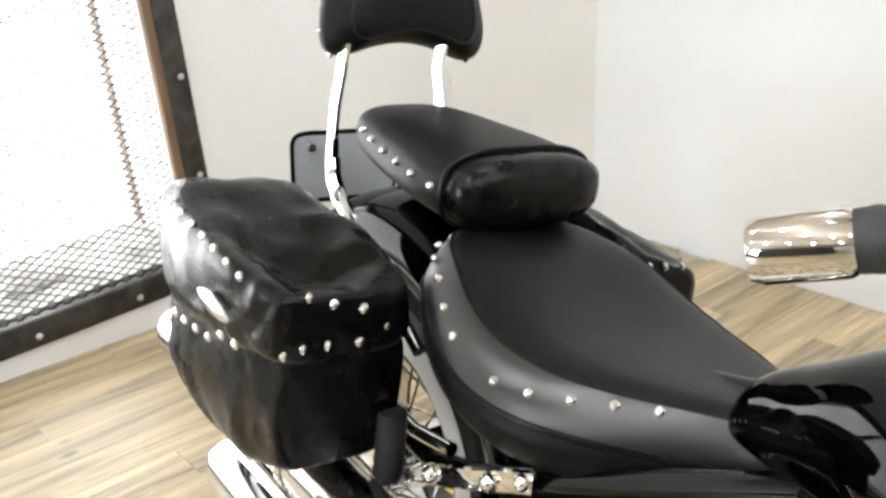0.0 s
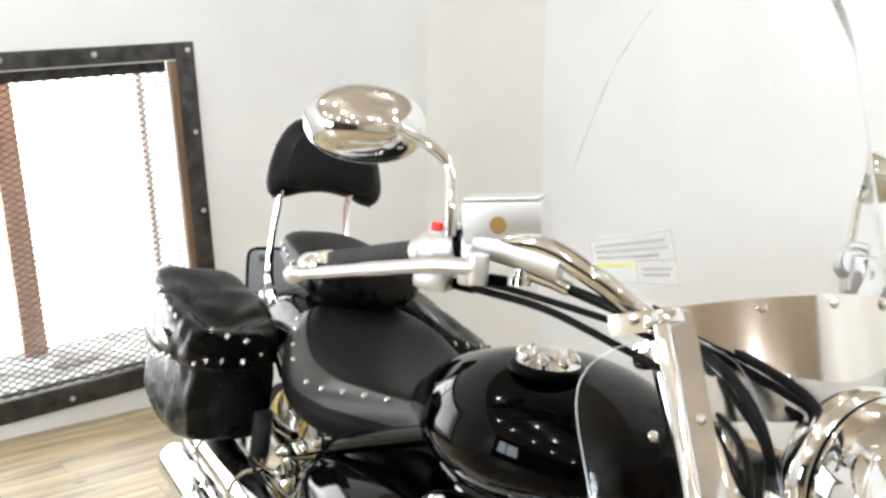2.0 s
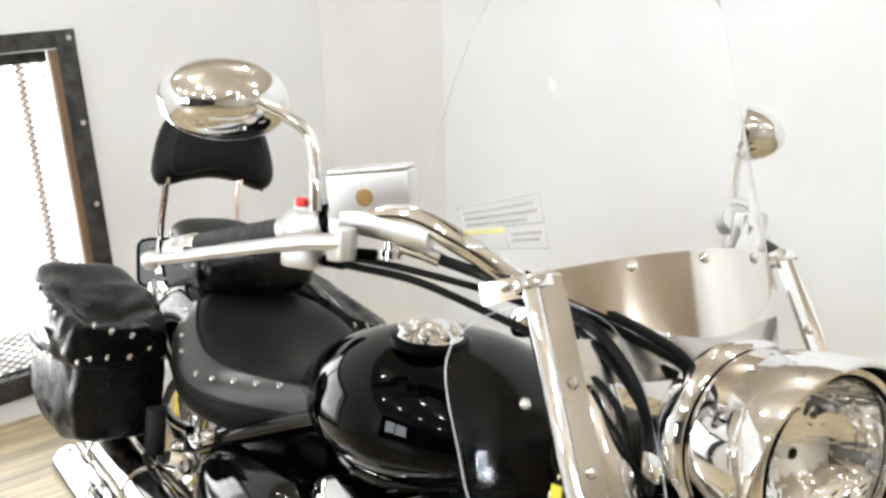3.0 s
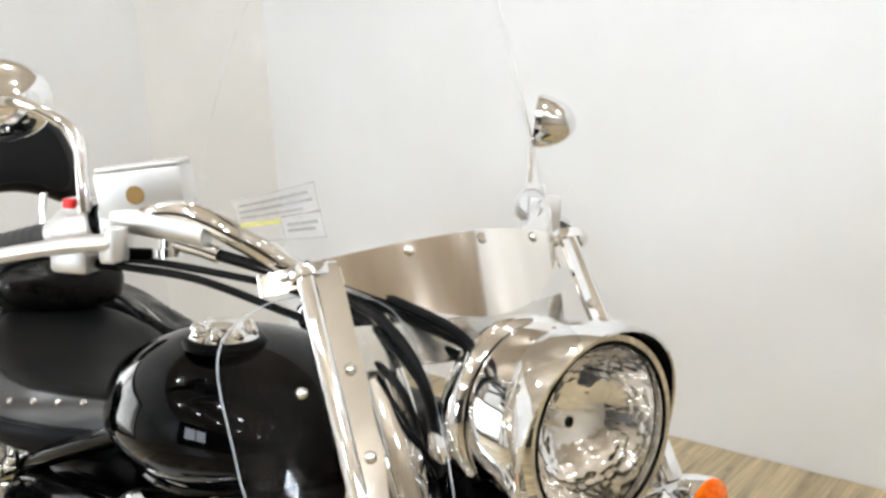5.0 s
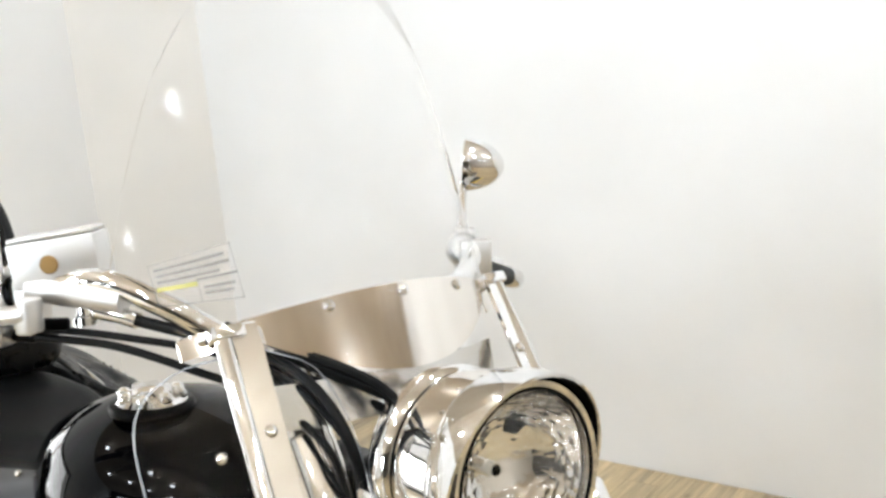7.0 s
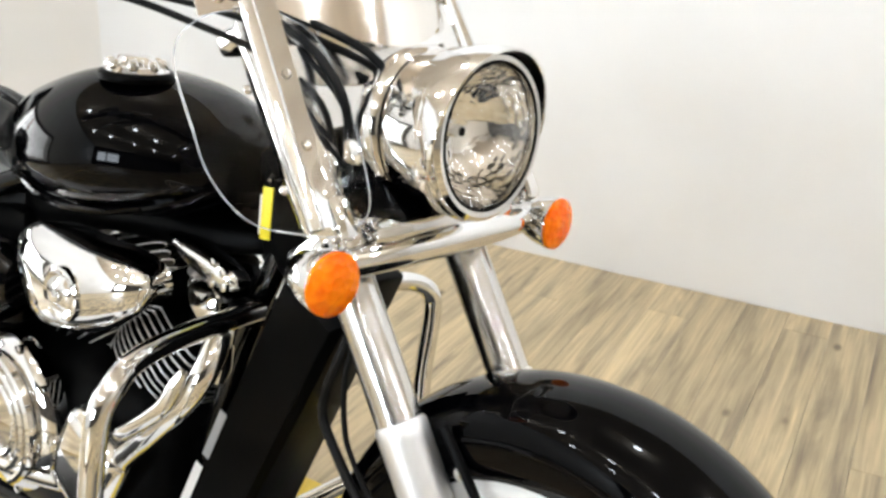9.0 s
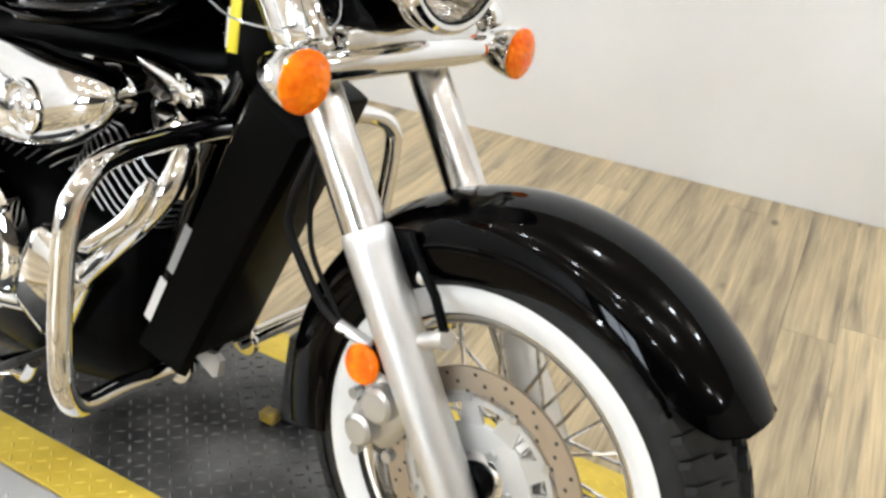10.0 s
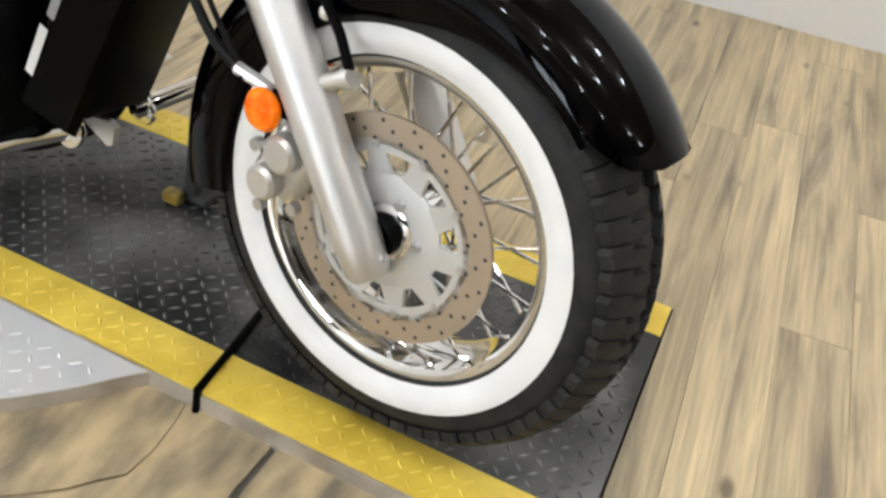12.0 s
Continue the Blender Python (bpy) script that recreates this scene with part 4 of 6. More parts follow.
# cables that run along the bar
fr("cable", sweep(smooth_path([(-0.520, -0.200, 1.048), (-0.475, -0.160, 1.034), (-0.425, -0.118, 1.018), (-0.37, -0.088, 0.985), (-0.33, -0.075, 0.93), (-0.345, -0.05, 0.84)], 6), 0.0060, 10), HOSE, handle, "black brake hose")
fr("cable", sweep(smooth_path([(-0.628, -0.288, 1.030), (-0.585, -0.258, 1.028), (-0.53, -0.215, 1.022), (-0.47, -0.165, 1.000), (-0.42, -0.125, 0.978), (-0.36, -0.085, 0.93), (-0.35, -0.06, 0.84)], 6), 0.0042, 10), HOSE, handle, "thin black throttle cable")
fr("cable", sweep(smooth_path([(-0.615, -0.276, 1.036), (-0.57, -0.245, 1.036), (-0.52, -0.204, 1.030), (-0.46, -0.152, 1.018), (-0.40, -0.105, 0.995), (-0.34, -0.07, 0.93), (-0.35, -0.04, 0.84)], 6), 0.0038, 10), HOSE, handle, "thin black throttle cable")
fr("cable_adjuster", sweep([(-0.632, -0.291, 1.030), (-0.600, -0.267, 1.029)], 0.0065, 10), SATIN, handle, "black cable adjuster")
for k, r in ((0.0, 0.0055), (0.022, 0.005), (0.05, 0.0045)):
    run = [(-0.45, -0.15 + k, 1.025 - k), (-0.37, -0.105 + k, 1.002 - k), (-0.315, -0.060 + k, 0.972 - k), (-0.296, -0.045 + k, 0.93 - k), (-0.305, -0.040 + k, 0.87), (-0.33, -0.03 + k, 0.82)]
    fp("cable", sweep(smooth_path(run, 6), r, 8), HOSE, handle, "black control cable")
for s in (1, -1):
    fix = near if s > 0 else (lambda g: g)
    run = [(-0.606, -0.298, 1.085), (-0.614, -0.297, 1.12), (-0.626, -0.297, 1.158), (-0.645, -0.315, 1.178), (-0.672, -0.340, 1.192)]
    if s < 0:
        run = [(-0.690, 0.374, 1.030), (-0.695, 0.382, 1.070), (-0.702, 0.390, 1.110), (-0.706, 0.398, 1.132), (-0.702, 0.404, 1.142)]
    stem = fp("mirror", fix(sweep(smooth_path(run, 6), 0.0062, 12)), CHROME, None, "egg-shaped chrome mirror on a bent stem")
    mm = Matrix.Translation((-0.738, -0.362, 1.190)) @ Matrix.Rotation(radians(-30), 4, "Z") @ Matrix.Rotation(radians(4), 4, "Y")
    if s < 0:
        mm = Matrix.Translation((-0.700, 0.413, 1.150)) @ Matrix.Rotation(radians(42), 4, "Z") @ Matrix.Rotation(radians(10), 4, "X") @ Matrix.Rotation(radians(4), 4, "Y")
    rings = []
    for x, k in ((0.046, 0.04), (0.0445, 0.22), (0.040, 0.42), (0.033, 0.60), (0.023, 0.77), (0.010, 0.90), (-0.003, 0.975), (-0.013, 1.0), (-0.015, 0.985)):
        rings.append([mm @ Vector((x, y * k, z * k)) for y, z in oval(0.073 if s > 0 else 0.040, 0.046 if s > 0 else 0.041, 2.2, 32)])
    shell = fp("mirror_shell", fix(loft(rings)), CHROME, stem, "egg-shaped chrome mirror shell")
    fp("mirror_glass", fix(loft([[mm @ Vector((-0.0142, y, z)) for y, z in oval(0.068 if s > 0 else 0.036, 0.042 if s > 0 else 0.037, 2.2, 32)], [mm @ Vector((-0.0155, y, z)) for y, z in oval(0.067 if s > 0 else 0.035, 0.041 if s > 0 else 0.036, 2.2, 32)]])), MIRROR, stem, "mirror glass")

# ---- windshield ----
EDGE = material("acrylic_edge", (0.7, 0.73, 0.76), 0.2)
bsdf(EDGE).inputs["Alpha"].default_value = 0.35


def shield_x(y, z):
    """How far forward the clear sheet stands."""
    return -0.362 - 2.6 * y * y - 0.40 * (z - 1.05)


def shield_z(y, v):
    """From the lower edge (v = 0) to the rounded top (v = 1)."""
    q = abs(y) / 0.24
    top = 1.06 + 0.33 * (1 - q ** 3.2)
    low = 1.045 - 0.06 * (1 - q * q)
    return low + (top - low) * v


rings = []
for v in [i / 14 for i in range(15)]:
    row = [Vector((shield_x(y, shield_z(y, v)), y, shield_z(y, v))) for y in [-0.236 + 0.472 * j / 24 for j in range(25)]]
    rings.append(row + [p + Vector((-0.0015, 0, 0)) for p in row[::-1]])
ws = fp("windshield", loft(rings), GLASS, None, "clear acrylic windshield")
ws.visible_shadow = False
# lower trim plate of bright metal, a long lens shape with thin tails
rings = []
for j in range(49):
    y = -0.202 + 0.404 * j / 48
    zt = 1.0615 - 1.05 * y * y
    zb = min(0.981 + 1.75 * y * y, zt - 0.019)
    if y > 0.15:
        zb = zt - 0.019 - 0.018 * (1 - (y - 0.15) / 0.052)
    rings.append([(shield_x(y, zt) + 0.003, y, zt), (shield_x(y, zt) + 0.006, y, zt), (shield_x(y, zb) + 0.007, y, zb), (shield_x(y, zb) + 0.004, y, zb)])
trim = fp("windshield_trim", loft(rings), material("trim_steel", (0.84, 0.80, 0.75), 0.10, 1.0), None, "bright metal windshield trim plate")
for y, z in ((-0.184, 1.020), (-0.152, 1.033), (-0.080, 1.047), (0.0, 1.054), (0.085, 1.046), (0.160, 1.028)):
    fp("trim_screw", stud_at((shield_x(y, z) + 0.0065, y, z), (1, 5.2 * y, 0.4), 0.0062), CHROME, trim)


def strut_x(z):
    return -0.375 + (1.022 - z) * 0.704


for s in (-1, 1):
    if s < 0:
        rows = [(1.040, -0.181, -0.153), (1.020, -0.182, -0.154), (0.955, -0.190, -0.162), (0.890, -0.197, -0.171), (0.850, -0.201, -0.181), (0.818, -0.204, -0.190)]
        rows = [(strut_x(z), z, a, b) for z, a, b in rows]
        bar = [(strut_x(z) - 0.002, y, z) for z, y in ((1.036, -0.187), (1.02, -0.190), (0.955, -0.196), (0.87, -0.204), (0.815, -0.208))]
    else:
        rows = [(-0.415, 1.036, 0.166, 0.178), (-0.360, 0.965, 0.157, 0.172), (-0.300, 0.892, 0.147, 0.164), (-0.245, 0.822, 0.138, 0.154)]
        bar = [(-0.420, 0.184, 1.036), (-0.362, 0.176, 0.965), (-0.302, 0.168, 0.892), (-0.248, 0.160, 0.822)]
    strut = fp("windshield_strut", loft([[(x - 0.004, a, z), (x + 0.003, a, z), (x + 0.003, b, z), (x - 0.004, b, z)] for x, z, a, b in rows]), CHROME, None, "flat chrome windshield strut")
    for x, z, a, b in (rows[2], rows[3]) if s < 0 else rows[1:2]:
        fp("rivet", stud_at((x + 0.003, (a + b) / 2, z), (0.8, 0, 0.5), 0.0062), CHROME, strut)
    fp("strut_bar", sweep(smooth_path(bar, 4), 0.0085, 14), CHROME, strut, "chrome strut bar")
    fp("strut_cap", block((0.026, 0.032, 0.014), (bar[0][0], bar[0][1] - s * 0.004, bar[0][2] - 0.004), 0.004, Matrix.Rotation(-RAKE, 4, "Y")), CHROME, strut)
    fp("strut_clamp", block((0.040, 0.030, 0.050), (-0.252, s * 0.165, 0.812), 0.008, Matrix.Rotation(-RAKE, 4, "Y")), CHROME, strut)
    if s > 0:
        continue
    # clear deflector held behind the strut, with a rounded outer edge
    outline = [(0.150, 1.015), (0.212, 1.013), (0.246, 1.003), (0.272, 0.984), (0.284, 0.955), (0.287, 0.905), (0.288, 0.872), (0.279, 0.843), (0.260, 0.822), (0.222, 0.812), (0.180, 0.805), (0.143, 0.809),
               (0.116, 0.819), (0.100, 0.843), (0.085, 0.900), (0.082, 0.945), (0.098, 0.990)]
    ring = [Vector((0, y, z)) for y, z in outline]
    path = smooth_path([*ring, ring[0]], 3)[:-1]
    def bend(p):
        return Vector((strut_x(p.z) - 0.22 * max(0.0, p.y - 0.2) - 1.1 * (p.y - 0.2) ** 2 - 0.008, s * p.y, p.z))
    mid_w = Vector((0, 0.186, 0.905))
    n = len(path)
    v, faces = [], []
    for off in (Vector((0, 0, 0)), Vector((-0.003, 0, -0.002))):
        k0 = len(v)
        for g in (1.0, 0.8, 0.6, 0.4, 0.2):
            v += [bend(mid_w + (p - mid_w) * g) + off for p in path]
        v.append(bend(mid_w) + off)
        for g in range(4):
            faces += [(k0 + g * n + i, k0 + g * n + (i + 1) % n, k0 + (g + 1) * n + (i + 1) % n, k0 + (g + 1) * n + i) for i in range(n)]
        faces += [(k0 + 4 * n + i, k0 + 4 * n + (i + 1) % n, k0 + 5 * n) for i in range(n)]
    faces += [(i, (i + 1) % n, 5 * n + 1 + (i + 1) % n, 5 * n + 1 + i) for i in range(n)]
    wing = fp("windshield_wing", (v, faces), WING_GLASS, None, "clear acrylic lower wing", 50)
    wing.visible_shadow = False
    fp("wing_edge", sweep([bend(p) + Vector((-0.0015, 0, -0.001)) for p in path], 0.0009, 6, closed=True), EDGE, wing, "pale polished wing edge")
    for y, z in ((0.222, 0.940), (0.222, 0.850)):
        fp("screw", stud_at(bend(Vector((0, y, z))) + Vector((0.0005, 0, 0)), (0.8, 0, 0.5), 0.0055), CHROME, wing)
# warning sticker with unreadable lines, stuck on at a slant
def shield_patch(a0, a1, b0, b1, off, n=6):
    """A film on the clear sheet; a runs across the sticker, b up it, both from 0 to 1."""
    def at(a, b):
        y = -0.210 + 0.063 * a + 0.002 * (1 - b)
        z = 1.050 + 0.008 * a + b * (0.038 + 0.014 * a)
        return Vector((shield_x(y, z) + off, y, z))
    v = [at(a0 + (a1 - a0) * j / n, b) for b in (b0, b1) for j in range(n + 1)]
    w = [p + Vector((0.0004, 0, 0)) for p in v]
    m = n + 1
    faces = [(j, j + 1, m + j + 1, m + j) for j in range(n)] + [(2 * m + j, 3 * m + j, 3 * m + j + 1, 2 * m + j + 1) for j in range(n)]
    return v + w, faces


CLEAR_STICKER = material("clear_film", (0.8, 0.8, 0.79), 0.4, spec=0.2)
bsdf(CLEAR_STICKER).inputs["Alpha"].default_value = 0.05
GREY_INK = material("grey_ink", (0.10, 0.10, 0.10), 0.6)
bsdf(GREY_INK).inputs["Alpha"].default_value = 0.2
bsdf(PLATE_INK).inputs["Alpha"].default_value = 0.4
st = fp("warning_sticker", shield_patch(0, 1, 0, 1, 0.0012), CLEAR_STICKER, None, "clear warning sticker with unreadable lines")
for a0, a1, b in ((0.06, 0.9, 0.84), (0.06, 0.94, 0.70), (0.06, 0.8, 0.56), (0.56, 0.94, 0.30), (0.56, 0.9, 0.18)):
    fp("ink_line", shield_patch(a0, a1, b - 0.03, b + 0.03, 0.0022), GREY_INK, st)
fp("ink_line", shield_patch(0.04, 0.50, 0.34, 0.44, 0.0022), PLATE_INK, st)
for a0, a1, b0, b1 in ((0, 1, 0.985, 1), (0, 1, 0, 0.02), (0.5, 1, 0.45, 0.49), (0.99, 1, 0, 1), (0, 0.008, 0, 1), (0.5, 0.508, 0, 0.47)):
    fp("ink_rule", shield_patch(a0, a1, b0, b1, 0.0026, 3), GREY_INK, st)
# ---- tank ----
def rows_at(table, x):
    """Values between the rows of a table, eased."""
    if x <= table[0][0]:
        return table[0][1:]
    for a, b in zip(table, table[1:]):
        if x <= b[0]:
            t = (x - a[0]) / (b[0] - a[0])
            return [p + (q - p) * t for p, q in zip(a[1:], b[1:])]
    return table[-1][1:]


def body_loft(table, power=2.4, n=36, k=4):
    """A body along x from rows of x, half width, top, bottom."""
    pts = [Vector((r[0], r[1], r[2])) for r in table]
    low = [Vector((r[0], r[3], 0)) for r in table]
    a, b = smooth_path(pts, k), smooth_path(low, k)
    rings = []
    for p, q in zip(a, b):
        top, bot = p.z, q.y
        mid = bot + (top - bot) * 0.42
        ring = []
        for y, z in oval(1, 1, power, n):
            ring.append(Vector((p.x, y * max(p.y, 0.002), mid + z * ((top - mid) if z > 0 else (mid - bot)))))
        rings.append(ring)
    return loft(rings)


TANK_TILT = Matrix.Translation((0, -0.069, 0.80)) @ Matrix.Rotation(radians(-7), 4, "X") @ Matrix.Translation((0, 0, -0.80))
TANK = [(-1.026, 0.006, 0.728, 0.716), (-1.022, 0.032, 0.745, 0.700), (-1.004, 0.052, 0.768, 0.694), (-0.960, 0.070, 0.797, 0.692), (-0.896, 0.100, 0.837, 0.695), (-0.815, 0.139, 0.869, 0.688), (-0.726, 0.162, 0.896, 0.690),
        (-0.645, 0.162, 0.898, 0.702), (-0.581, 0.138, 0.882, 0.722), (-0.532, 0.103, 0.853, 0.745), (-0.504, 0.063, 0.829, 0.770), (-0.494, 0.020, 0.811, 0.795)]
tank = bp_("fuel_tank", moved(body_loft(TANK, 2.3, 64, 6), TANK_TILT), BLACK, None, "glossy black teardrop fuel tank", 60)
cap_m = Matrix.Translation((-0.649, -0.137, 0.903)) @ Matrix.Rotation(radians(2), 4, "X")
bp_("cap_gasket", moved(lathe([(0.047, -0.012), (0.049, -0.006), (0.046, -0.001), (0.036, 0.0)], (0, 0, 0), (0, 0, 1), 40), cap_m), SATIN, tank, "black rubber ring under the cap", 60)
cap = bp_("fuel_cap", moved(lathe([(0.038, -0.004), (0.040, 0.000), (0.036, 0.006), (0.024, 0.009), (0.022, 0.015), (0.018, 0.018), (0.0, 0.019)], (0, 0, 0), (0, 0, 1), 28), cap_m), CHROME, tank, "chrome fuel cap")
for i in range(8):
    w = 2 * math.pi * i / 8
    bp_("lobe", moved(ball((math.cos(w) * 0.032, math.sin(w) * 0.032, 0.007), 0.0085, n=10), cap_m), CHROME, cap)
seam = []
for x in [-0.92 + 0.40 * i / 20 for i in range(21)]:
    w, top, bot = rows_at(TANK, x)
    seam.append((x, -w * 0.66, bot + 0.008))
for s in (1, -1):
    bp_("tank_seam", moved(sweep([(x, s * y, z) for x, y, z in seam], 0.0055, 8), TANK_TILT), BLACK, tank)

# ---- seats ----
SEAT = [(-1.485, 0.071, 0.755, 0.052), (-1.47, 0.127, 0.752, 0.096), (-1.436, 0.178, 0.745, 0.135), (-1.388, 0.207, 0.733, 0.162), (-1.32, 0.231, 0.706, 0.180), (-1.252, 0.238, 0.689, 0.182),
        (-1.184, 0.224, 0.684, 0.163), (-1.126, 0.188, 0.686, 0.126), (-1.078, 0.145, 0.690, 0.090), (-1.029, 0.104, 0.694, 0.062), (-0.985, 0.085, 0.696, 0.046)]
near_path = smooth_path([Vector(r[:3]) for r in SEAT], 4)
far_path = smooth_path([Vector((r[0], r[3], r[2])) for r in SEAT], 4)
SEAT_HALF = [(0.0, 0.0), (0.30, 0.001), (0.55, 0.002), (0.70, -0.001), (0.785, -0.008), (0.80, -0.012), (0.815, -0.010), (0.90, -0.024), (0.965, -0.044), (0.985, -0.053), (0.982, -0.057), (1.0, -0.062),
             (1.01, -0.072), (0.995, -0.088), (0.95, -0.101), (0.86, -0.108), (0.3, -0.110)]


def seat_ring(p, q):
    return [Vector((p.x, -p.y * k, p.z + h)) for k, h in SEAT_HALF] + [Vector((q.x, q.y * k, q.z + h)) for k, h in SEAT_HALF[::-1]]


SEAT_LEAN = Matrix(((1, 0, 0, 0), (0, 1, 0, 0), (0, -0.11, 1, 0.010), (0, 0, 0, 1)))


seat = bp_("rider_seat", moved(loft([seat_ring(p, q) for p, q in zip(near_path, far_path)]), SEAT_LEAN), VINYL, None, "wide black rider saddle with studded skirt", 50)
# smooth skirt band that carries the studs
for s, path in ((1, near_path), (-1, far_path)):
    rings = []
    for p in path[2:]:
        rings.append([Vector((p.x, -s * p.y * k, p.z + h)) for k, h in ((0.820, -0.0085), (0.90, -0.0225), (0.965, -0.0425), (0.988, -0.0525), (0.965, -0.047), (0.820, -0.013))])
    bp_("skirt_band", moved(loft(rings), SEAT_LEAN), BAND, seat, "shiny black studded skirt band", 50)
    walked, due = 0.0, 0.012
    for p, q in zip(path, path[1:]):
        step = math.hypot(q.x - p.x, 0.905 * (q.y - p.y))
        while walked + step > due and p.x < -1.075:
            at = p + (q - p) * ((due - walked) / step)
            if not -1.264 < at.x < -1.222:
                k = rows_at([(-1.49, 0.905), (-1.388, 0.905), (-1.32, 0.93), (-1.252, 0.952), (-1.184, 0.925), (-1.126, 0.890), (-1.07, 0.872)], at.x)[0]
                bp_("stud", moved(stud_at((at.x - 0.004, -s * at.y * k, at.z - 0.0235 - (k - 0.905) * 0.31), (-0.5 if at.x < -1.40 else 0, -s * 0.7, 0.65), 0.0062), SEAT_LEAN), CHROME, seat)
            due += 0.0405
        walked += step
    bp_("piping", moved(sweep([(p.x, -s * p.y * 0.990, p.z - 0.0548) for p in path[1:]], 0.0032, 6), SEAT_LEAN), LEATHER, seat)
    bp_("stitching", moved(sweep([(p.x, -s * p.y * 0.803, p.z - 0.0105) for p in path[1:]], 0.0018, 6), SEAT_LEAN), LEATHER, seat)

PIL = [(-1.425, 0.060, 0.800, 0.775), (-1.432, 0.085, 0.832, 0.765), (-1.445, 0.106, 0.848, 0.762), (-1.47, 0.115, 0.857, 0.762), (-1.54, 0.118, 0.862, 0.768), (-1.62, 0.110, 0.864, 0.776), (-1.70, 0.098, 0.866, 0.785), (-1.76, 0.080, 0.862, 0.795), (-1.785, 0.045, 0.85, 0.81)]
pil = bp_("pillion_seat", body_loft(PIL[::-1], 3.2, 36, 4), VINYL, None, "narrow black pillion pad with studs", 50)
pil.location = (-0.008, -0.022, 0.0)
rings = []
for x, g in ((-1.418, 0.55), (-1.424, 0.86), (-1.437, 1.0), (-1.462, 1.03), (-1.468, 1.0)):
    rings.append([Vector((x, y * g * 0.112, 0.809 + z * g * 0.046)) for y, z in oval(1, 1, 2.9, 36)])
bp_("front_panel", loft(rings), GLOSSHIDE, pil, "shiny black front panel", 50)
bp_("piping", sweep([(-1.466, y * 0.117, 0.809 + z * 0.051) for y, z in oval(1, 1, 3.0, 40)], 0.0035, 6, closed=True), LEATHER, pil)
for s in (1, -1):
    for i, x in enumerate((-1.49, -1.535, -1.58, -1.625, -1.67, -1.71)):
        w = rows_at([(-1.76, 0.080), (-1.70, 0.098), (-1.62, 0.110), (-1.54, 0.118), (-1.47, 0.115)], x)[0]
        bp_("stud", stud_at((x, -s * (w + 0.0005), 0.812 + 0.005 * i), (0, -s, 0.1), 0.0062), CHROME, pil)

# ---- backrest ----
def back_edge(k):
    """Outline of the pad: flat-sided dome with a hollow lower edge."""
    pts = [(-0.110, 0.925), (-0.138, 0.935), (-0.143, 0.975), (-0.125, 1.045), (-0.090, 1.100), (-0.040, 1.122), (0.0, 1.125), (0.040, 1.122), (0.090, 1.100), (0.125, 1.045), (0.143, 0.975), (0.138, 0.935), (0.110, 0.918), (0.060, 0.935), (0.0, 0.945), (-0.060, 0.938)]
    pv = [Vector((y, 0, z)) for y, z in pts]
    out = []
    n = len(pv)
    for i in range(n):
        a, b, c, d = pv[i - 1], pv[i], pv[(i + 1) % n], pv[(i + 2) % n]
        for j in range(4):
            t = j / 4
            out.append(0.5 * (2 * b + (c - a) * t + (2 * a - 5 * b + 4 * c - d) * t * t + (3 * b - a - 3 * c + d) * t ** 3))
    return [Vector((0, p.x * k, 1.02 + (p.z - 1.02) * k)) for p in out]


lean = Matrix.Translation((-1.845, 0.018, 0.918)) @ Matrix.Rotation(radians(-9), 4, "Y") @ Matrix.Translation((0, 0, -0.92))
rings = []
for k, x in ((0.0, 0.040), (0.55, 0.040), (0.74, 0.037), (0.755, 0.034), (0.77, 0.036), (0.92, 0.024), (0.99, 0.008), (1.0, -0.006), (0.97, -0.020), (0.90, -0.028), (0.0, -0.030)):
    rings.append([lean @ (p + Vector((x, 0, 0))) for p in back_edge(max(k, 0.01))])
back = bp_("backrest", loft(rings), VINYL, None, "black padded passenger backrest", 50)
edge = [lean @ (p + Vector((0.0355, 0, 0))) for p in back_edge(0.757)]
bp_("piping", sweep(edge, 0.003, 6, closed=True), LEATHER, back)
outer = [lean @ (p + Vector((-0.006, 0, 0))) for p in back_edge(1.0)]
for i in range(2, 62, 5):
    if i < 50:
        bp_("stud", stud_at(outer[i], (outer[i] - lean @ Vector((0, 0, 1.02))).normalized(), 0.0055), CHROME, back)
for s in (-1, 1):
    y = s * 0.085 - 0.015
    reach = 0.0 if s < 0 else 0.06
    run = [(-1.820, 0.945), (-1.828, 0.905), (-1.845 + reach * 0.6, 0.845), (-1.850 + reach, 0.795), (-1.852 + reach, 0.755)]
    brk = bp_("backrest_bracket", loft([[(x - 0.012, y - 0.004, z), (x - 0.009, y + 0.004, z), (x + 0.009, y + 0.004, z), (x + 0.012, y - 0.004, z)] for x, z in run]), CHROME, None, "slotted chrome backrest bracket")
    for x, z, tall in ((-1.851 + reach * 0.6, 0.838, 0.012), (-1.850 + reach, 0.812, 0.012), (-1.840 + reach, 0.775, 0.045)):
        bp_("slot", block((0.008, 0.011, tall), (x, y, z), 0.003), SATIN, brk, "dark slot")
    low = [(-1.846 + reach, 0.762), (-1.842 + reach, 0.735), (-1.815 + reach, 0.705), (-1.76, 0.685), (-1.66, 0.665), (-1.50, 0.640)]
    bp_("lower_plate", loft([[(x - 0.015, y - 0.005, z - 0.008), (x + 0.015, y - 0.005, z + 0.008), (x + 0.015, y + 0.005, z + 0.008), (x - 0.015, y + 0.005, z - 0.008)] for x, z in low]), CHROME, brk, "chrome side plate")
    for x, z in ((-1.842 + reach, 0.745), (-1.82 + reach, 0.712), (-1.78, 0.692)):
        bp_("bolt", stud_at((x, y + s * 0.006, z), (0, s, 0), 0.007), SCREW, brk)

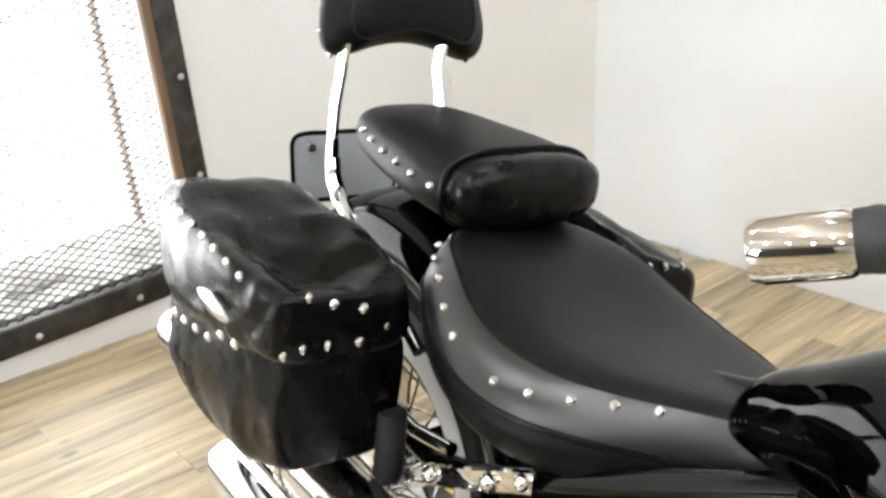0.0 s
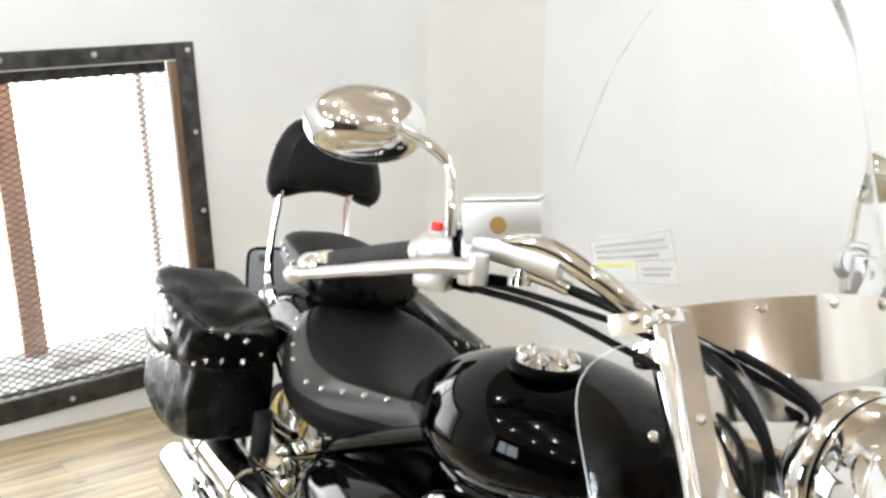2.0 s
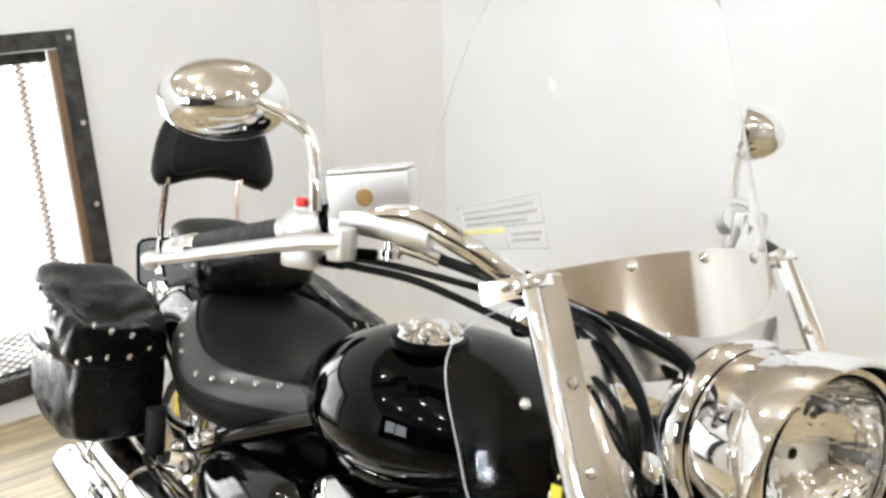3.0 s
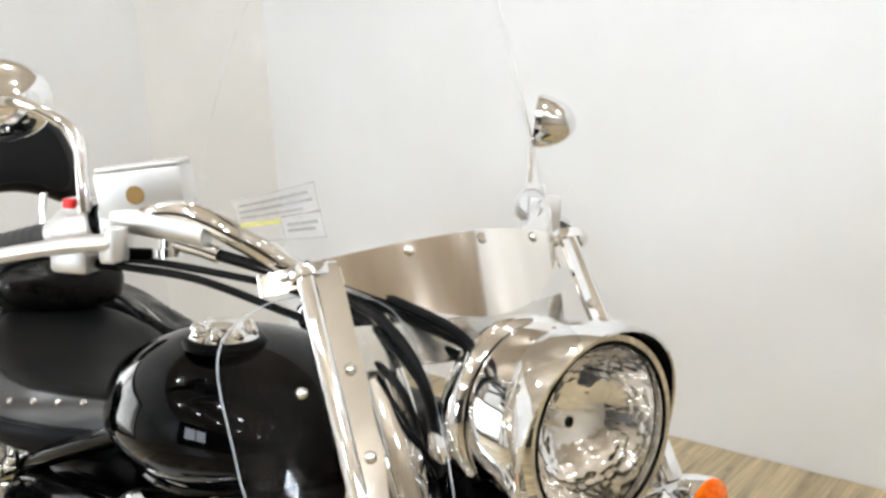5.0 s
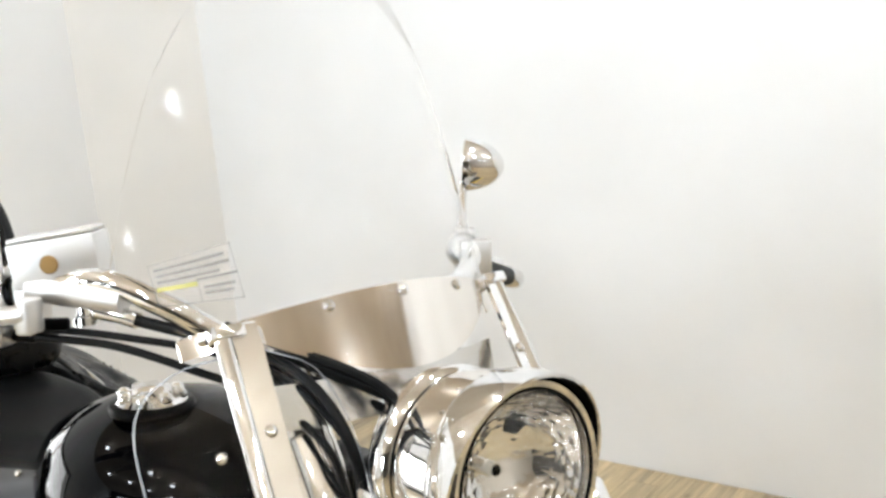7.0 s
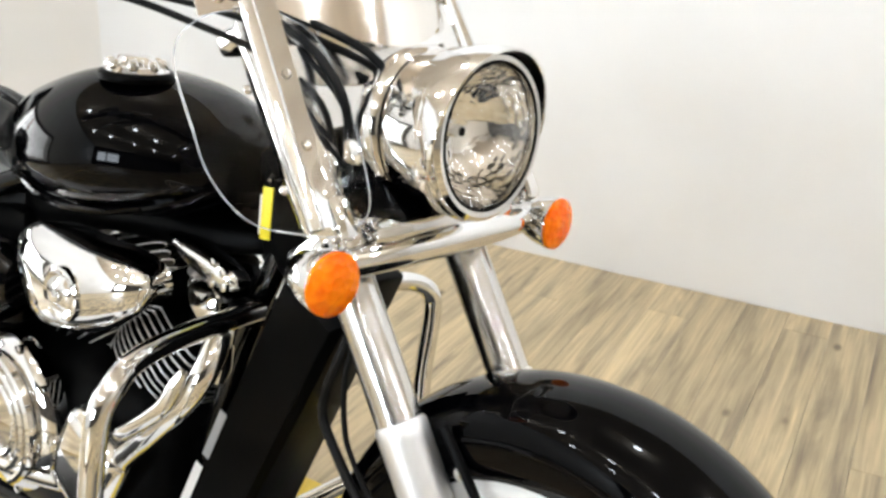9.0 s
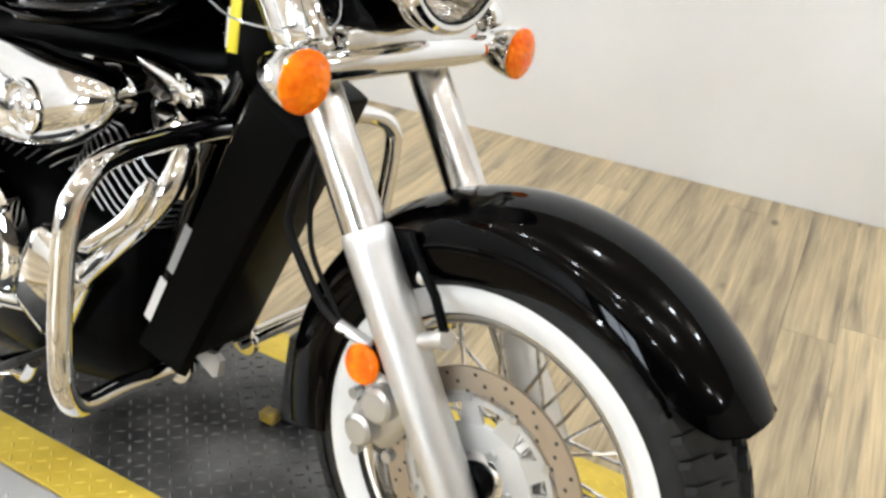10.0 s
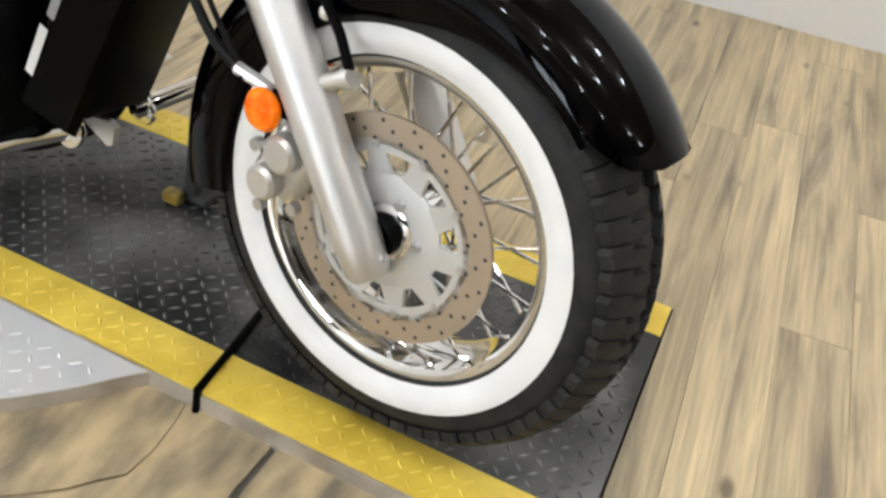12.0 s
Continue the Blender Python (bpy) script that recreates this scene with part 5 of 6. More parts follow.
# ---- rear fender, wheel, plate ----
RW = Vector((-1.66, 0, 0.32))
bp_("rear_fender", fender(RW, 28, 200, 0.43, 0.105, lambda t: 0.10, 44), BLACK, None, "glossy black rear fender")
rear_wheel = bp_("rear_wheel", lathe([(0.19, -0.07), (0.18, -0.06), (0.17, 0.0), (0.18, 0.06), (0.19, 0.07), (0.2, 0.06), (0.2, -0.06)], RW, Y, 48, True), CHROME, None, "chrome spoked rear wheel")
bp_("tyre", lathe([(0.19, -0.075), (0.23, -0.088), (0.28, -0.085), (0.31, -0.05), (0.32, 0.0), (0.31, 0.05), (0.28, 0.085), (0.23, 0.088), (0.19, 0.075)], RW, Y, 56), RUBBER, rear_wheel, "black tyre")
bp_("whitewall", lathe([(0.205, -0.083), (0.23, -0.0895), (0.255, -0.0885), (0.25, -0.085)], RW, Y, 56), WHITE_RUBBER, rear_wheel, "white sidewall band")
bp_("hub", lathe([(0.0, -0.10), (0.05, -0.10), (0.05, 0.10), (0.0, 0.10)], RW, Y, 24), CHROME, rear_wheel)
for i in range(24):
    w = 2 * math.pi * i / 24
    bp_("spoke", sweep([RW + Vector((math.cos(w) * 0.045, 0.06 * (-1) ** i, math.sin(w) * 0.045)), RW + Vector((math.cos(w + 0.4) * 0.18, 0, math.sin(w + 0.4) * 0.18))], 0.0026, 6), CHROME, rear_wheel)
PLATE = material("plate_back", (0.42, 0.43, 0.44), 0.45, 0.3)
lp = bp_("licence_plate", moved(block((0.003, 0.185, 0.105), (0, 0, 0), 0.0), Matrix.Translation((-1.962, -0.02, 0.722)) @ Matrix.Rotation(radians(-10), 4, "Y")), PLATE, None, "blank grey licence plate seen from its back")
bp_("plate_frame", sweep([(-1.962 + 0.17 * -z, -0.02 + y, 0.722 + z) for y, z in oval(0.096, 0.056, 7, 40)], 0.004, 6, closed=True), SATIN, lp, "black plate frame")
for y in (-0.085, 0.045):
    bp_("plate_bolt", lathe([(0.0, 0.012), (0.007, 0.012), (0.007, 0.0)], (-1.965, y, 0.757), (1, 0, -0.1), 10), SCREW, lp)


# ---- saddlebags ----
def turned_out(geo):
    """The near bag's outer side runs further back and closer to the wheel."""
    out = []
    for x, y, z in geo[0]:
        w = min(1.0, max(0.0, (-y - 0.32) / 0.12))
        out.append(Vector((-1.40 + (x + 1.40) * (1 + 0.16 * w), y + 0.038 * w, z)))
    return out, geo[1]


def bag(fix):
    """One slumped leather saddlebag, on the near side; fix mirrors it."""
    def skin(table, power, n=84, steps=60):
        rings = []
        x0, x1 = table[0][0], table[-1][0]
        path = smooth_path([Vector((r[0], r[1], r[2])) for r in table], 6)
        tall = smooth_path([Vector((r[3], r[4], r[5])) for r in table], 6)
        for p, q in zip(path, tall):
            x, y0, y1 = p
            z0, z1, sag = q
            cy, cz, hy, hz = (y0 + y1) / 2, (z0 + z1) / 2, (y1 - y0) / 2, (z1 - z0) / 2
            ring = []
            for y, z in oval(hy, hz, power, n):
                a, b = y / hy, z / hz
                k = noise.noise(Vector((x * 8, (cy + y) * 9, (cz + z) * 8)))
                fold = 1 - abs(noise.noise(Vector((x * 15 + 2 * k, 3.1, (cz + z) * 5))))
                fold = max(0.0, fold - 0.72) / 0.28
                outer = max(0.0, -a - 0.3) / 0.7
                top = max(0.0, b - 0.3) / 0.7
                dent = sag * top * max(0.0, 1 - a * a) * (1 + 0.5 * noise.noise(Vector((x * 14, y * 16, 2))))
                ring.append(Vector((x + 0.004 * k, cy + y + 0.005 * k + 0.010 * fold * outer, cz + z + 0.004 * k - dent - 0.003 * fold * top)))
            rings.append(ring)
        return loft(rings)

    body = bp_("saddlebag", fix(skin([
        (-1.411, -0.350, -0.245, 0.575, 0.69, 0), (-1.414, -0.385, -0.222, 0.545, 0.70, 0), (-1.425, -0.400, -0.212, 0.525, 0.71, 0), (-1.50, -0.415, -0.205, 0.500, 0.71, 0), (-1.60, -0.42, -0.200, 0.492, 0.71, 0), (-1.70, -0.415, -0.202, 0.490, 0.71, 0),
        (-1.765, -0.40, -0.210, 0.50, 0.70, 0), (-1.785, -0.37, -0.24, 0.53, 0.68, 0)], 4.6)), GLOSSHIDE, None, "slumped black leather saddlebag with chrome studs", 75)
    lid = bp_("lid", fix(skin([
        (-1.399, -0.372, -0.24, 0.680, 0.735, 0.0), (-1.402, -0.402, -0.222, 0.672, 0.752, 0.008), (-1.415, -0.420, -0.210, 0.664, 0.765, 0.020), (-1.46, -0.434, -0.203, 0.655, 0.780, 0.038), (-1.54, -0.441, -0.198, 0.642, 0.788, 0.036),
        (-1.64, -0.440, -0.198, 0.628, 0.793, 0.014), (-1.71, -0.432, -0.202, 0.620, 0.795, 0.0), (-1.765, -0.415, -0.21, 0.62, 0.782, 0.0), (-1.79, -0.375, -0.24, 0.64, 0.758, 0.0)], 4.4)), GLOSSHIDE, body, "sagging leather lid", 75)
    for p in ((-1.398, -0.358, 0.749), (-1.398, -0.316, 0.737), (-1.398, -0.279, 0.727), (-1.399, -0.365, 0.690), (-1.398, -0.323, 0.690), (-1.398, -0.282, 0.688), (-1.403, -0.395, 0.684), (-1.403, -0.247, 0.700)):
        bp_("stud", fix(stud_at(p, (1, 0, 0), 0.0066)), CHROME, lid)
    for i in range(8):
        x = -1.455 - 0.035 * i
        bp_("stud", fix(stud_at((x, -0.433, 0.757 + 0.0030 * i), (0, -1, 0.45), 0.0062)), CHROME, lid)
        if i < 6:
            bp_("stud", fix(stud_at((x, -0.4435 + 0.001 * abs(i - 4), 0.664 - 0.005 * i + (0.014 if i < 2 else 0)), (0, -1, 0), 0.0062)), CHROME, lid)
    bp_("concho", fix(loft([[Vector((-1.513 + x * k, y, 0.700 + z * k)) for x, z in oval(0.046, 0.013, 1.5, 24)] for k, y in ((1.0, -0.434), (1.0, -0.442), (0.6, -0.446), (0.1, -0.447))])), SATIN_CHROME, body, "pointed chrome badge plate")
    return body


bag(lambda g: moved(turned_out(g), Matrix.Translation((0.008, -0.003, -0.016))))
SLUMP = Matrix(((1, 0, 0, -0.02), (0, 0.80, 0, -0.045), (0, -0.36, 1, 0.068), (0, 0, 0, 1)))
bag(lambda g: moved(mirrored(g), SLUMP))
for s in (1, -1):
    bp_("bag_rail", sweep(smooth_path([(-1.40, -s * 0.20, 0.64), (-1.52, -s * 0.195, 0.70), (-1.66, -s * 0.17, 0.735), (-1.78, -s * 0.12, 0.73)], 6), 0.008, 10), CHROME, None, "chrome saddlebag support rail")

# ---- exhaust ----
for a, b, r in (((-1.02, -0.255, 0.445), (-2.03, -0.288, 0.435), 0.044), ((-1.20, -0.275, 0.335), (-1.73, -0.307, 0.343), 0.044)):
    a, b = Vector(a), Vector(b)
    d = (b - a).normalized()
    L = (b - a).length
    muf = bp_("muffler", lathe([(0.028, 0.0), (0.034, 0.05), (r, 0.14), (r, L - 0.02), (r - 0.006, L), (r - 0.012, L - 0.004), (r - 0.014, L - 0.1), (0.0, L - 0.1)], a, d, 28), CHROME, None, "long chrome muffler")
    bp_("clamp_band", lathe([(r + 0.001, 0.0), (r + 0.004, 0.002), (r + 0.004, 0.016), (r + 0.001, 0.018)], a + d * (0.30), d, 28), CHROME, muf, "chrome clamp band")
    bp_("clamp_band", lathe([(r + 0.001, 0.0), (r + 0.004, 0.002), (r + 0.004, 0.012), (r + 0.001, 0.014)], a + d * (L - 0.5), d, 28), CHROME, muf)
bp_("front_header", sweep(smooth_path([(-0.52, -0.08, 0.60), (-0.455, -0.145, 0.605), (-0.452, -0.180, 0.548), (-0.525, -0.180, 0.462), (-0.60, -0.165, 0.39), (-0.70, -0.165, 0.30), (-0.95, -0.22, 0.29), (-1.21, -0.275, 0.335)], 7), 0.0165, 16), CHROME, None, "curved chrome exhaust header")
bp_("header_shield", sweep(smooth_path([(-0.455, -0.198, 0.572), (-0.480, -0.206, 0.520), (-0.535, -0.206, 0.470), (-0.575, -0.200, 0.440)], 7), [0.006, 0.008, 0.010] + [0.011] * 16 + [0.010, 0.008, 0.006], 14), CHROME, None, "chrome header heat shield")
bp_("rear_header", sweep(smooth_path([(-0.93, -0.10, 0.56), (-0.97, -0.19, 0.53), (-1.0, -0.24, 0.47), (-1.08, -0.257, 0.445)], 7), 0.027, 16), CHROME, None, "curved chrome exhaust header")


# ---- engine ----
def cylinder(base, d, name):
    """A finned cylinder with its head and rocker cover."""
    base, d = Vector(base), Vector(d).normalized()
    core = bp_(name, lathe([(0.058, 0.0), (0.058, 0.20), (0.05, 0.26), (0.0, 0.27)], base, d, 24), SATIN, None, "black finned engine cylinder")
    side = Vector((0, 1, 0))
    fore = side.cross(d)
    for i in range(11):
        c = base + d * (0.018 + 0.0155 * i)
        g = 0.098 - 0.001 * abs(i - 5)
        ring = [c + fore * x + side * y for x, y in oval(g * 0.92, g, 3.4, 28)]
        bp_("fin", loft([ring, [p + d * 0.0045 for p in ring]]), SATIN, core)
        bp_("fin_edge", sweep([p + d * 0.0022 for p in [c + fore * x + side * y for x, y in oval(g * 0.92 + 0.0008, g + 0.0008, 3.4, 28)]], 0.0011, 5, closed=True), ALLOY, core, "bare metal fin edge")
    rings = []
    for h, g in ((0.195, 0.088), (0.21, 0.096), (0.235, 0.094), (0.255, 0.080), (0.265, 0.05)):
        rings.append([base + d * h + fore * x + side * y for x, y in oval(g * 0.66, g * 0.80, 2.4, 30)])
    head = bp_("rocker_cover", loft(rings), CHROME, core, "chrome rocker cover")
    for x, y in ((0.042, -0.066), (-0.042, -0.066), (0.042, 0.066), (-0.042, 0.066)):
        bp_("bolt", lathe([(0.008, 0.0), (0.008, 0.014), (0.0, 0.014)], base + d * 0.238 + fore * x + side * y, d, 8), SCREW, core)


cylinder((-0.72, 0.0, 0.42), (0.62, 0, 0.78), "front_cylinder")
cylinder((-0.80, 0.0, 0.42), (-0.62, 0, 0.78), "rear_cylinder")
case = bp_("crankcase", body_loft([(-1.12, 0.10, 0.40, 0.18), (-1.05, 0.14, 0.46, 0.16), (-0.9, 0.16, 0.48, 0.15), (-0.72, 0.16, 0.48, 0.15), (-0.60, 0.13, 0.42, 0.17), (-0.56, 0.09, 0.36, 0.2)], 3.0, 32), SATIN, None, "black engine crankcase")
bp_("clutch_cover", lathe([(0.125, 0.0), (0.125, 0.022), (0.112, 0.034), (0.075, 0.040), (0.070, 0.046), (0.0, 0.050)], (-0.87, -0.155, 0.355), (0, -1, 0), 40), CHROME, case, "round chrome clutch cover")
bp_("cam_cover", joined(moved(block((0.13, 0.05, 0.15), (0, 0, 0), 0.024, None, 3), Matrix.Translation((-0.68, -0.165, 0.34)) @ Matrix.Rotation(radians(25), 4, "Y"))), CHROME, case, "chrome engine side cover")
for i in range(10):
    w = 2 * math.pi * i / 10
    bp_("bolt", lathe([(0.0075, 0.0), (0.0075, 0.010), (0.0, 0.011)], (-0.87 + math.cos(w) * 0.119, -0.176, 0.355 + math.sin(w) * 0.119), (0, -1, 0), 8), CHROME, case)
for k in range(3):
    a = radians(100 + 14 * k)
    bp_("cover_rib", sweep([(-0.87 + (0.06 + 0.02 * k) * math.cos(radians(w)), -0.200 - 0.001 * k, 0.355 + (0.06 + 0.02 * k) * math.sin(radians(w))) for w in range(-60, 130, 12)], 0.008, 8), CHROME, case)
# air cleaner: chrome teardrop with a round boss
AIR = [(-0.838, 0.652), (-0.800, 0.670), (-0.750, 0.674), (-0.690, 0.673), (-0.630, 0.674), (-0.585, 0.668), (-0.562, 0.652), (-0.560, 0.630), (-0.578, 0.602), (-0.617, 0.572), (-0.665, 0.548), (-0.715, 0.533), (-0.770, 0.527), (-0.812, 0.545), (-0.838, 0.585), (-0.847, 0.622)]
pv = [Vector((x, 0, z)) for x, z in AIR]
loop = []
for i in range(len(pv)):
    a, b, c, d = pv[i - 1], pv[i], pv[(i + 1) % len(pv)], pv[(i + 2) % len(pv)]
    for j in range(4):
        t = j / 4
        loop.append(0.5 * (2 * b + (c - a) * t + (2 * a - 5 * b + 4 * c - d) * t * t + (3 * b - a - 3 * c + d) * t ** 3))
mid = Vector((-0.70, 0, 0.60))
rings = [[mid + (p - mid) * k + Vector((0, y, 0)) for p in loop] for k, y in ((0.94, -0.13), (0.985, -0.158), (1.0, -0.166), (1.0, -0.172), (0.975, -0.179), (0.92, -0.187), (0.83, -0.195), (0.70, -0.203), (0.54, -0.209), (0.36, -0.213), (0.18, -0.215), (0.02, -0.2155))]
air = bp_("air_cleaner", loft(rings), CHROME, None, "chrome teardrop air-cleaner cover")
bp_("boss", lathe([(0.038, -0.004), (0.037, 0.003), (0.034, 0.0045), (0.030, 0.001), (0.024, -0.001), (0.018, 0.003), (0.012, 0.006), (0.0, 0.006)], (-0.685, -0.2135, 0.605), (0, -1, 0), 28), CHROME, air, "round chrome centre boss")
bp_("bolt", lathe([(0.010, 0.0), (0.010, 0.010), (0.0, 0.011)], (-0.685, -0.216, 0.605), (0, -1, 0), 6), CHROME, air)
# two added black fillers, so the gaps under tank and saddle read dark
bp_("tank_gap_filler", body_loft([(-1.02, 0.05, 0.70, 0.62), (-0.98, 0.085, 0.715, 0.60), (-0.80, 0.088, 0.72, 0.64), (-0.60, 0.080, 0.72, 0.662), (-0.50, 0.055, 0.72, 0.68), (-0.47, 0.03, 0.71, 0.69)], 3.6, 28), SATIN, None, "black filler added in the gap under the tank")
bp_("seat_gap_filler", moved(block((0.36, 0.22, 0.24), (0, 0, 0), 0.02), Matrix.Translation((-1.13, 0, 0.52))), SATIN, None, "black filler added in the gap under the saddle")
side_cover = bp_("side_cover", body_loft([(-1.30, 0.02, 0.545, 0.47), (-1.28, 0.05, 0.575, 0.445), (-1.20, 0.07, 0.605, 0.44), (-1.08, 0.075, 0.625, 0.46), (-0.98, 0.06, 0.63, 0.50), (-0.93, 0.02, 0.61, 0.54)], 2.4, 30), GLOSS, None, "glossy black oval side cover")
side_cover.location = (0.06, -0.165, -0.020)
other = bp_("side_cover", body_loft([(-1.30, 0.02, 0.545, 0.47), (-1.28, 0.05, 0.575, 0.445), (-1.20, 0.07, 0.605, 0.44), (-1.08, 0.075, 0.625, 0.46), (-0.98, 0.06, 0.63, 0.50), (-0.93, 0.02, 0.61, 0.54)], 2.4, 30), GLOSS, None, "glossy black oval side cover")
other.location = (0.06, 0.165, -0.020)

cover = smooth_path([Vector((x, 0, z)) for x, z in ((-0.622, 0.690), (-0.585, 0.692), (-0.545, 0.685), (-0.505, 0.675), (-0.484, 0.661), (-0.487, 0.644), (-0.525, 0.643), (-0.585, 0.660), (-0.622, 0.690))], 4)[:-1]
middle = Vector((-0.545, 0, 0.668))
head_cover = bp_("head_cover", loft([[middle + (p - middle) * k + Vector((0, y, 0)) for p in cover] for k, y in ((1.0, -0.075), (1.0, -0.093), (0.94, -0.099), (0.75, -0.104), (0.4, -0.107), (0.03, -0.108))]), CHROME, None, "pointed chrome cover on the cylinder head", 50)
for x, z in ((-0.520, 0.677), (-0.500, 0.668), (-0.497, 0.650), (-0.520, 0.650)):
    bp_("bolt", lathe([(0.006, 0.0), (0.006, 0.008), (0.0, 0.009)], (x, -0.100, z), (0, -1, 0), 8), CHROME, head_cover)

# ---- frame, radiator, guards, pegs ----
frame_bars = [[(-0.40, 0, 0.85), (-0.62, 0, 0.80), (-1.05, 0, 0.70), (-1.35, 0, 0.62)]]
for s in (-1, 1):
    frame_bars.append([(-0.42, s * 0.03, 0.80), (-0.50, s * 0.045, 0.60), (-0.595, s * 0.05, 0.30), (-0.66, s * 0.09, 0.19), (-1.1, s * 0.14, 0.16), (-1.25, s * 0.15, 0.25), (-1.30, s * 0.16, 0.50)])
    frame_bars.append([(-0.93, s * 0.115, 0.700), (-1.05, s * 0.150, 0.645), (-1.16, s * 0.178, 0.594), (-1.33, s * 0.182, 0.515), (-1.48, s * 0.17, 0.500)])
    frame_bars.append([(-1.25, s * 0.15, 0.30), (-1.45, s * 0.13, 0.32), (-1.68, s * 0.125, 0.32)])
for run in frame_bars:
    bp_("frame_tube", sweep(smooth_path(run, 6), 0.017, 12), GLOSS, None, "glossy black steel frame tube")
rail = bp_("rail_bracket", loft([[(x, -0.200 - o, z - 0.014), (x, -0.206 - o, z - 0.012), (x, -0.206 - o, z + 0.012), (x, -0.200 - o, z + 0.014)] for x, z, o in ((-1.352, 0.504, 0.0), (-1.335, 0.513, 0.004), (-1.255, 0.552, 0.004), (-1.235, 0.562, 0.0), (-1.165, 0.597, 0.0))]), CHROME, None, "chrome rail bracket with bolts")
for x, z, r in ((-1.340, 0.512, 0.014), (-1.232, 0.562, 0.012), (-1.178, 0.592, 0.010)):
    bp_("bolt", ball((x, -0.207, z), r, n=12), CHROME, rail)
for s in (-1, 1):
    peg = bp_("passenger_peg", lathe([(0.0, -0.045), (0.017, -0.045), (0.0185, -0.04), (0.0185, 0.04), (0.017, 0.045), (0.0, 0.045)], (-1.40, s * 0.231, 0.525), (0.02, 0, 1), 18), RUBBER, None, "folded black rubber passenger peg")
    for i in range(5):
        bp_("rib", lathe([(0.0195, -0.002), (0.0195, 0.002)], (-1.40, s * 0.231, 0.492 + 0.016 * i), (0.02, 0, 1), 18, True), RUBBER, peg)
    bp_("peg_mount", joined(sweep([(-1.40, s * 0.231, 0.485), (-1.40, s * 0.231, 0.455), (-1.37, s * 0.20, 0.45)], 0.008, 10)), CHROME, peg, "chrome peg mount")
    bp_("mount_bar", sweep([(-1.48, s * 0.19, 0.535), (-1.40, s * 0.195, 0.535), (-1.33, s * 0.19, 0.545)], 0.009, 10), CHROME, peg)

RADM = Matrix.Translation((-0.411, 0, 0.480)) @ Matrix.Rotation(radians(21), 4, "Y")
rad = bp_("radiator", moved(block((0.060, 0.168, 0.455), (-0.030, -0.024, -0.0075), 0.008), RADM), SATIN, None, "black radiator with side shroud")
for s in (-1,):
    bp_("shroud", moved(loft([[Vector((-0.055, s * 0.112, -0.235)), Vector((0.035, s * 0.112, -0.215)), Vector((0.052, s * 0.112, 0.225)), Vector((-0.045, s * 0.112, 0.235))], [Vector((-0.05, s * 0.128, -0.22)), Vector((0.03, s * 0.128, -0.205)), Vector((0.045, s * 0.128, 0.21)), Vector((-0.04, s * 0.128, 0.22))]]), RADM), SATIN, rad, "black radiator shroud")
bp_("label_strip", moved(block((0.014, 0.001, 0.075), (-0.052, -0.1295, -0.135), 0.0), RADM), PAPER, rad, "white label strip with unreadable print")
bp_("label_strip", moved(block((0.013, 0.001, 0.080), (-0.048, -0.1290, -0.04), 0.0), RADM), material("grey_label", (0.3, 0.3, 0.3), 0.5), rad)
for s in (1, -1):
    run = [(-0.486, -0.075, 0.622), (-0.478, -0.12, 0.625), (-0.470, -0.20, 0.624), (-0.455, -0.28, 0.619), (-0.441, -0.322, 0.603), (-0.440, -0.342, 0.565), (-0.444, -0.345, 0.47), (-0.442, -0.345, 0.40), (-0.443, -0.336, 0.345), (-0.459, -0.300, 0.304), (-0.494, -0.21, 0.280), (-0.520, -0.12, 0.258), (-0.535, -0.070, 0.244)]
    guard = bp_("engine_guard", sweep(smooth_path([(x + 0.022, s * y * (1.0 if s > 0 else 0.74), z) for x, y, z in run], 6), 0.0142, 14), CHROME, None, "chrome engine guard bar")
    bp_("guard_foot", lathe([(0.0, 0.0), (0.024, 0.0), (0.026, 0.004), (0.024, 0.010), (0.0, 0.010)], (-0.513, -s * 0.062, 0.242), (0.15, -s, 0.15), 20), CHROME, guard, "round chrome guard foot")
    bp_("guard_clamp", block((0.045, 0.03, 0.03), (-0.48, -s * 0.078, 0.615), 0.006), SATIN, guard)
    bp_("horn_lug", lathe([(0.0, 0.0), (0.014, 0.004), (0.020, 0.02), (0.019, 0.05), (0.010, 0.07), (0.0, 0.072)], (-0.49, -s * 0.115, 0.595), (0.05, 0, -1), 18), CHROME, guard)
    board = bp_("foot_board", moved(block((0.30, 0.095, 0.012), (0, 0, 0), 0.005), Matrix.Translation((-0.83, -s * 0.27, 0.205)) @ Matrix.Rotation(radians(-4), 4, "Y")), CHROME, None, "chrome-edged foot board")
    bp_("board_pad", moved(block((0.28, 0.080, 0.010), (0, 0, 0.010), 0.004), Matrix.Translation((-0.83, -s * 0.27, 0.205)) @ Matrix.Rotation(radians(-4), 4, "Y")), RUBBER, board, "ribbed black rubber pad")
    bp_("board_arm", sweep([(-0.75, -s * 0.25, 0.195), (-0.75, -s * 0.15, 0.185)], 0.012, 10), SATIN, board)
pedal = bp_("brake_pedal", sweep(smooth_path([(-0.72, -0.20, 0.20), (-0.64, -0.235, 0.23), (-0.60, -0.25, 0.275)], 6), 0.009, 10), CHROME, None, "chrome brake pedal")
bp_("pedal_pad", moved(block((0.05, 0.07, 0.012), (0, 0, 0), 0.004), Matrix.Translation((-0.60, -0.255, 0.285)) @ Matrix.Rotation(radians(-35), 4, "Y")), RUBBER, pedal)
bp_("frame_lug", loft([[(-0.572, y, 0.228), (-0.512, y, 0.240), (-0.500, y, 0.232), (-0.502, y, 0.205), (-0.512, y, 0.200)] for y in (0.0, 0.012)]), DULL, None, "bare grey triangular frame lug")
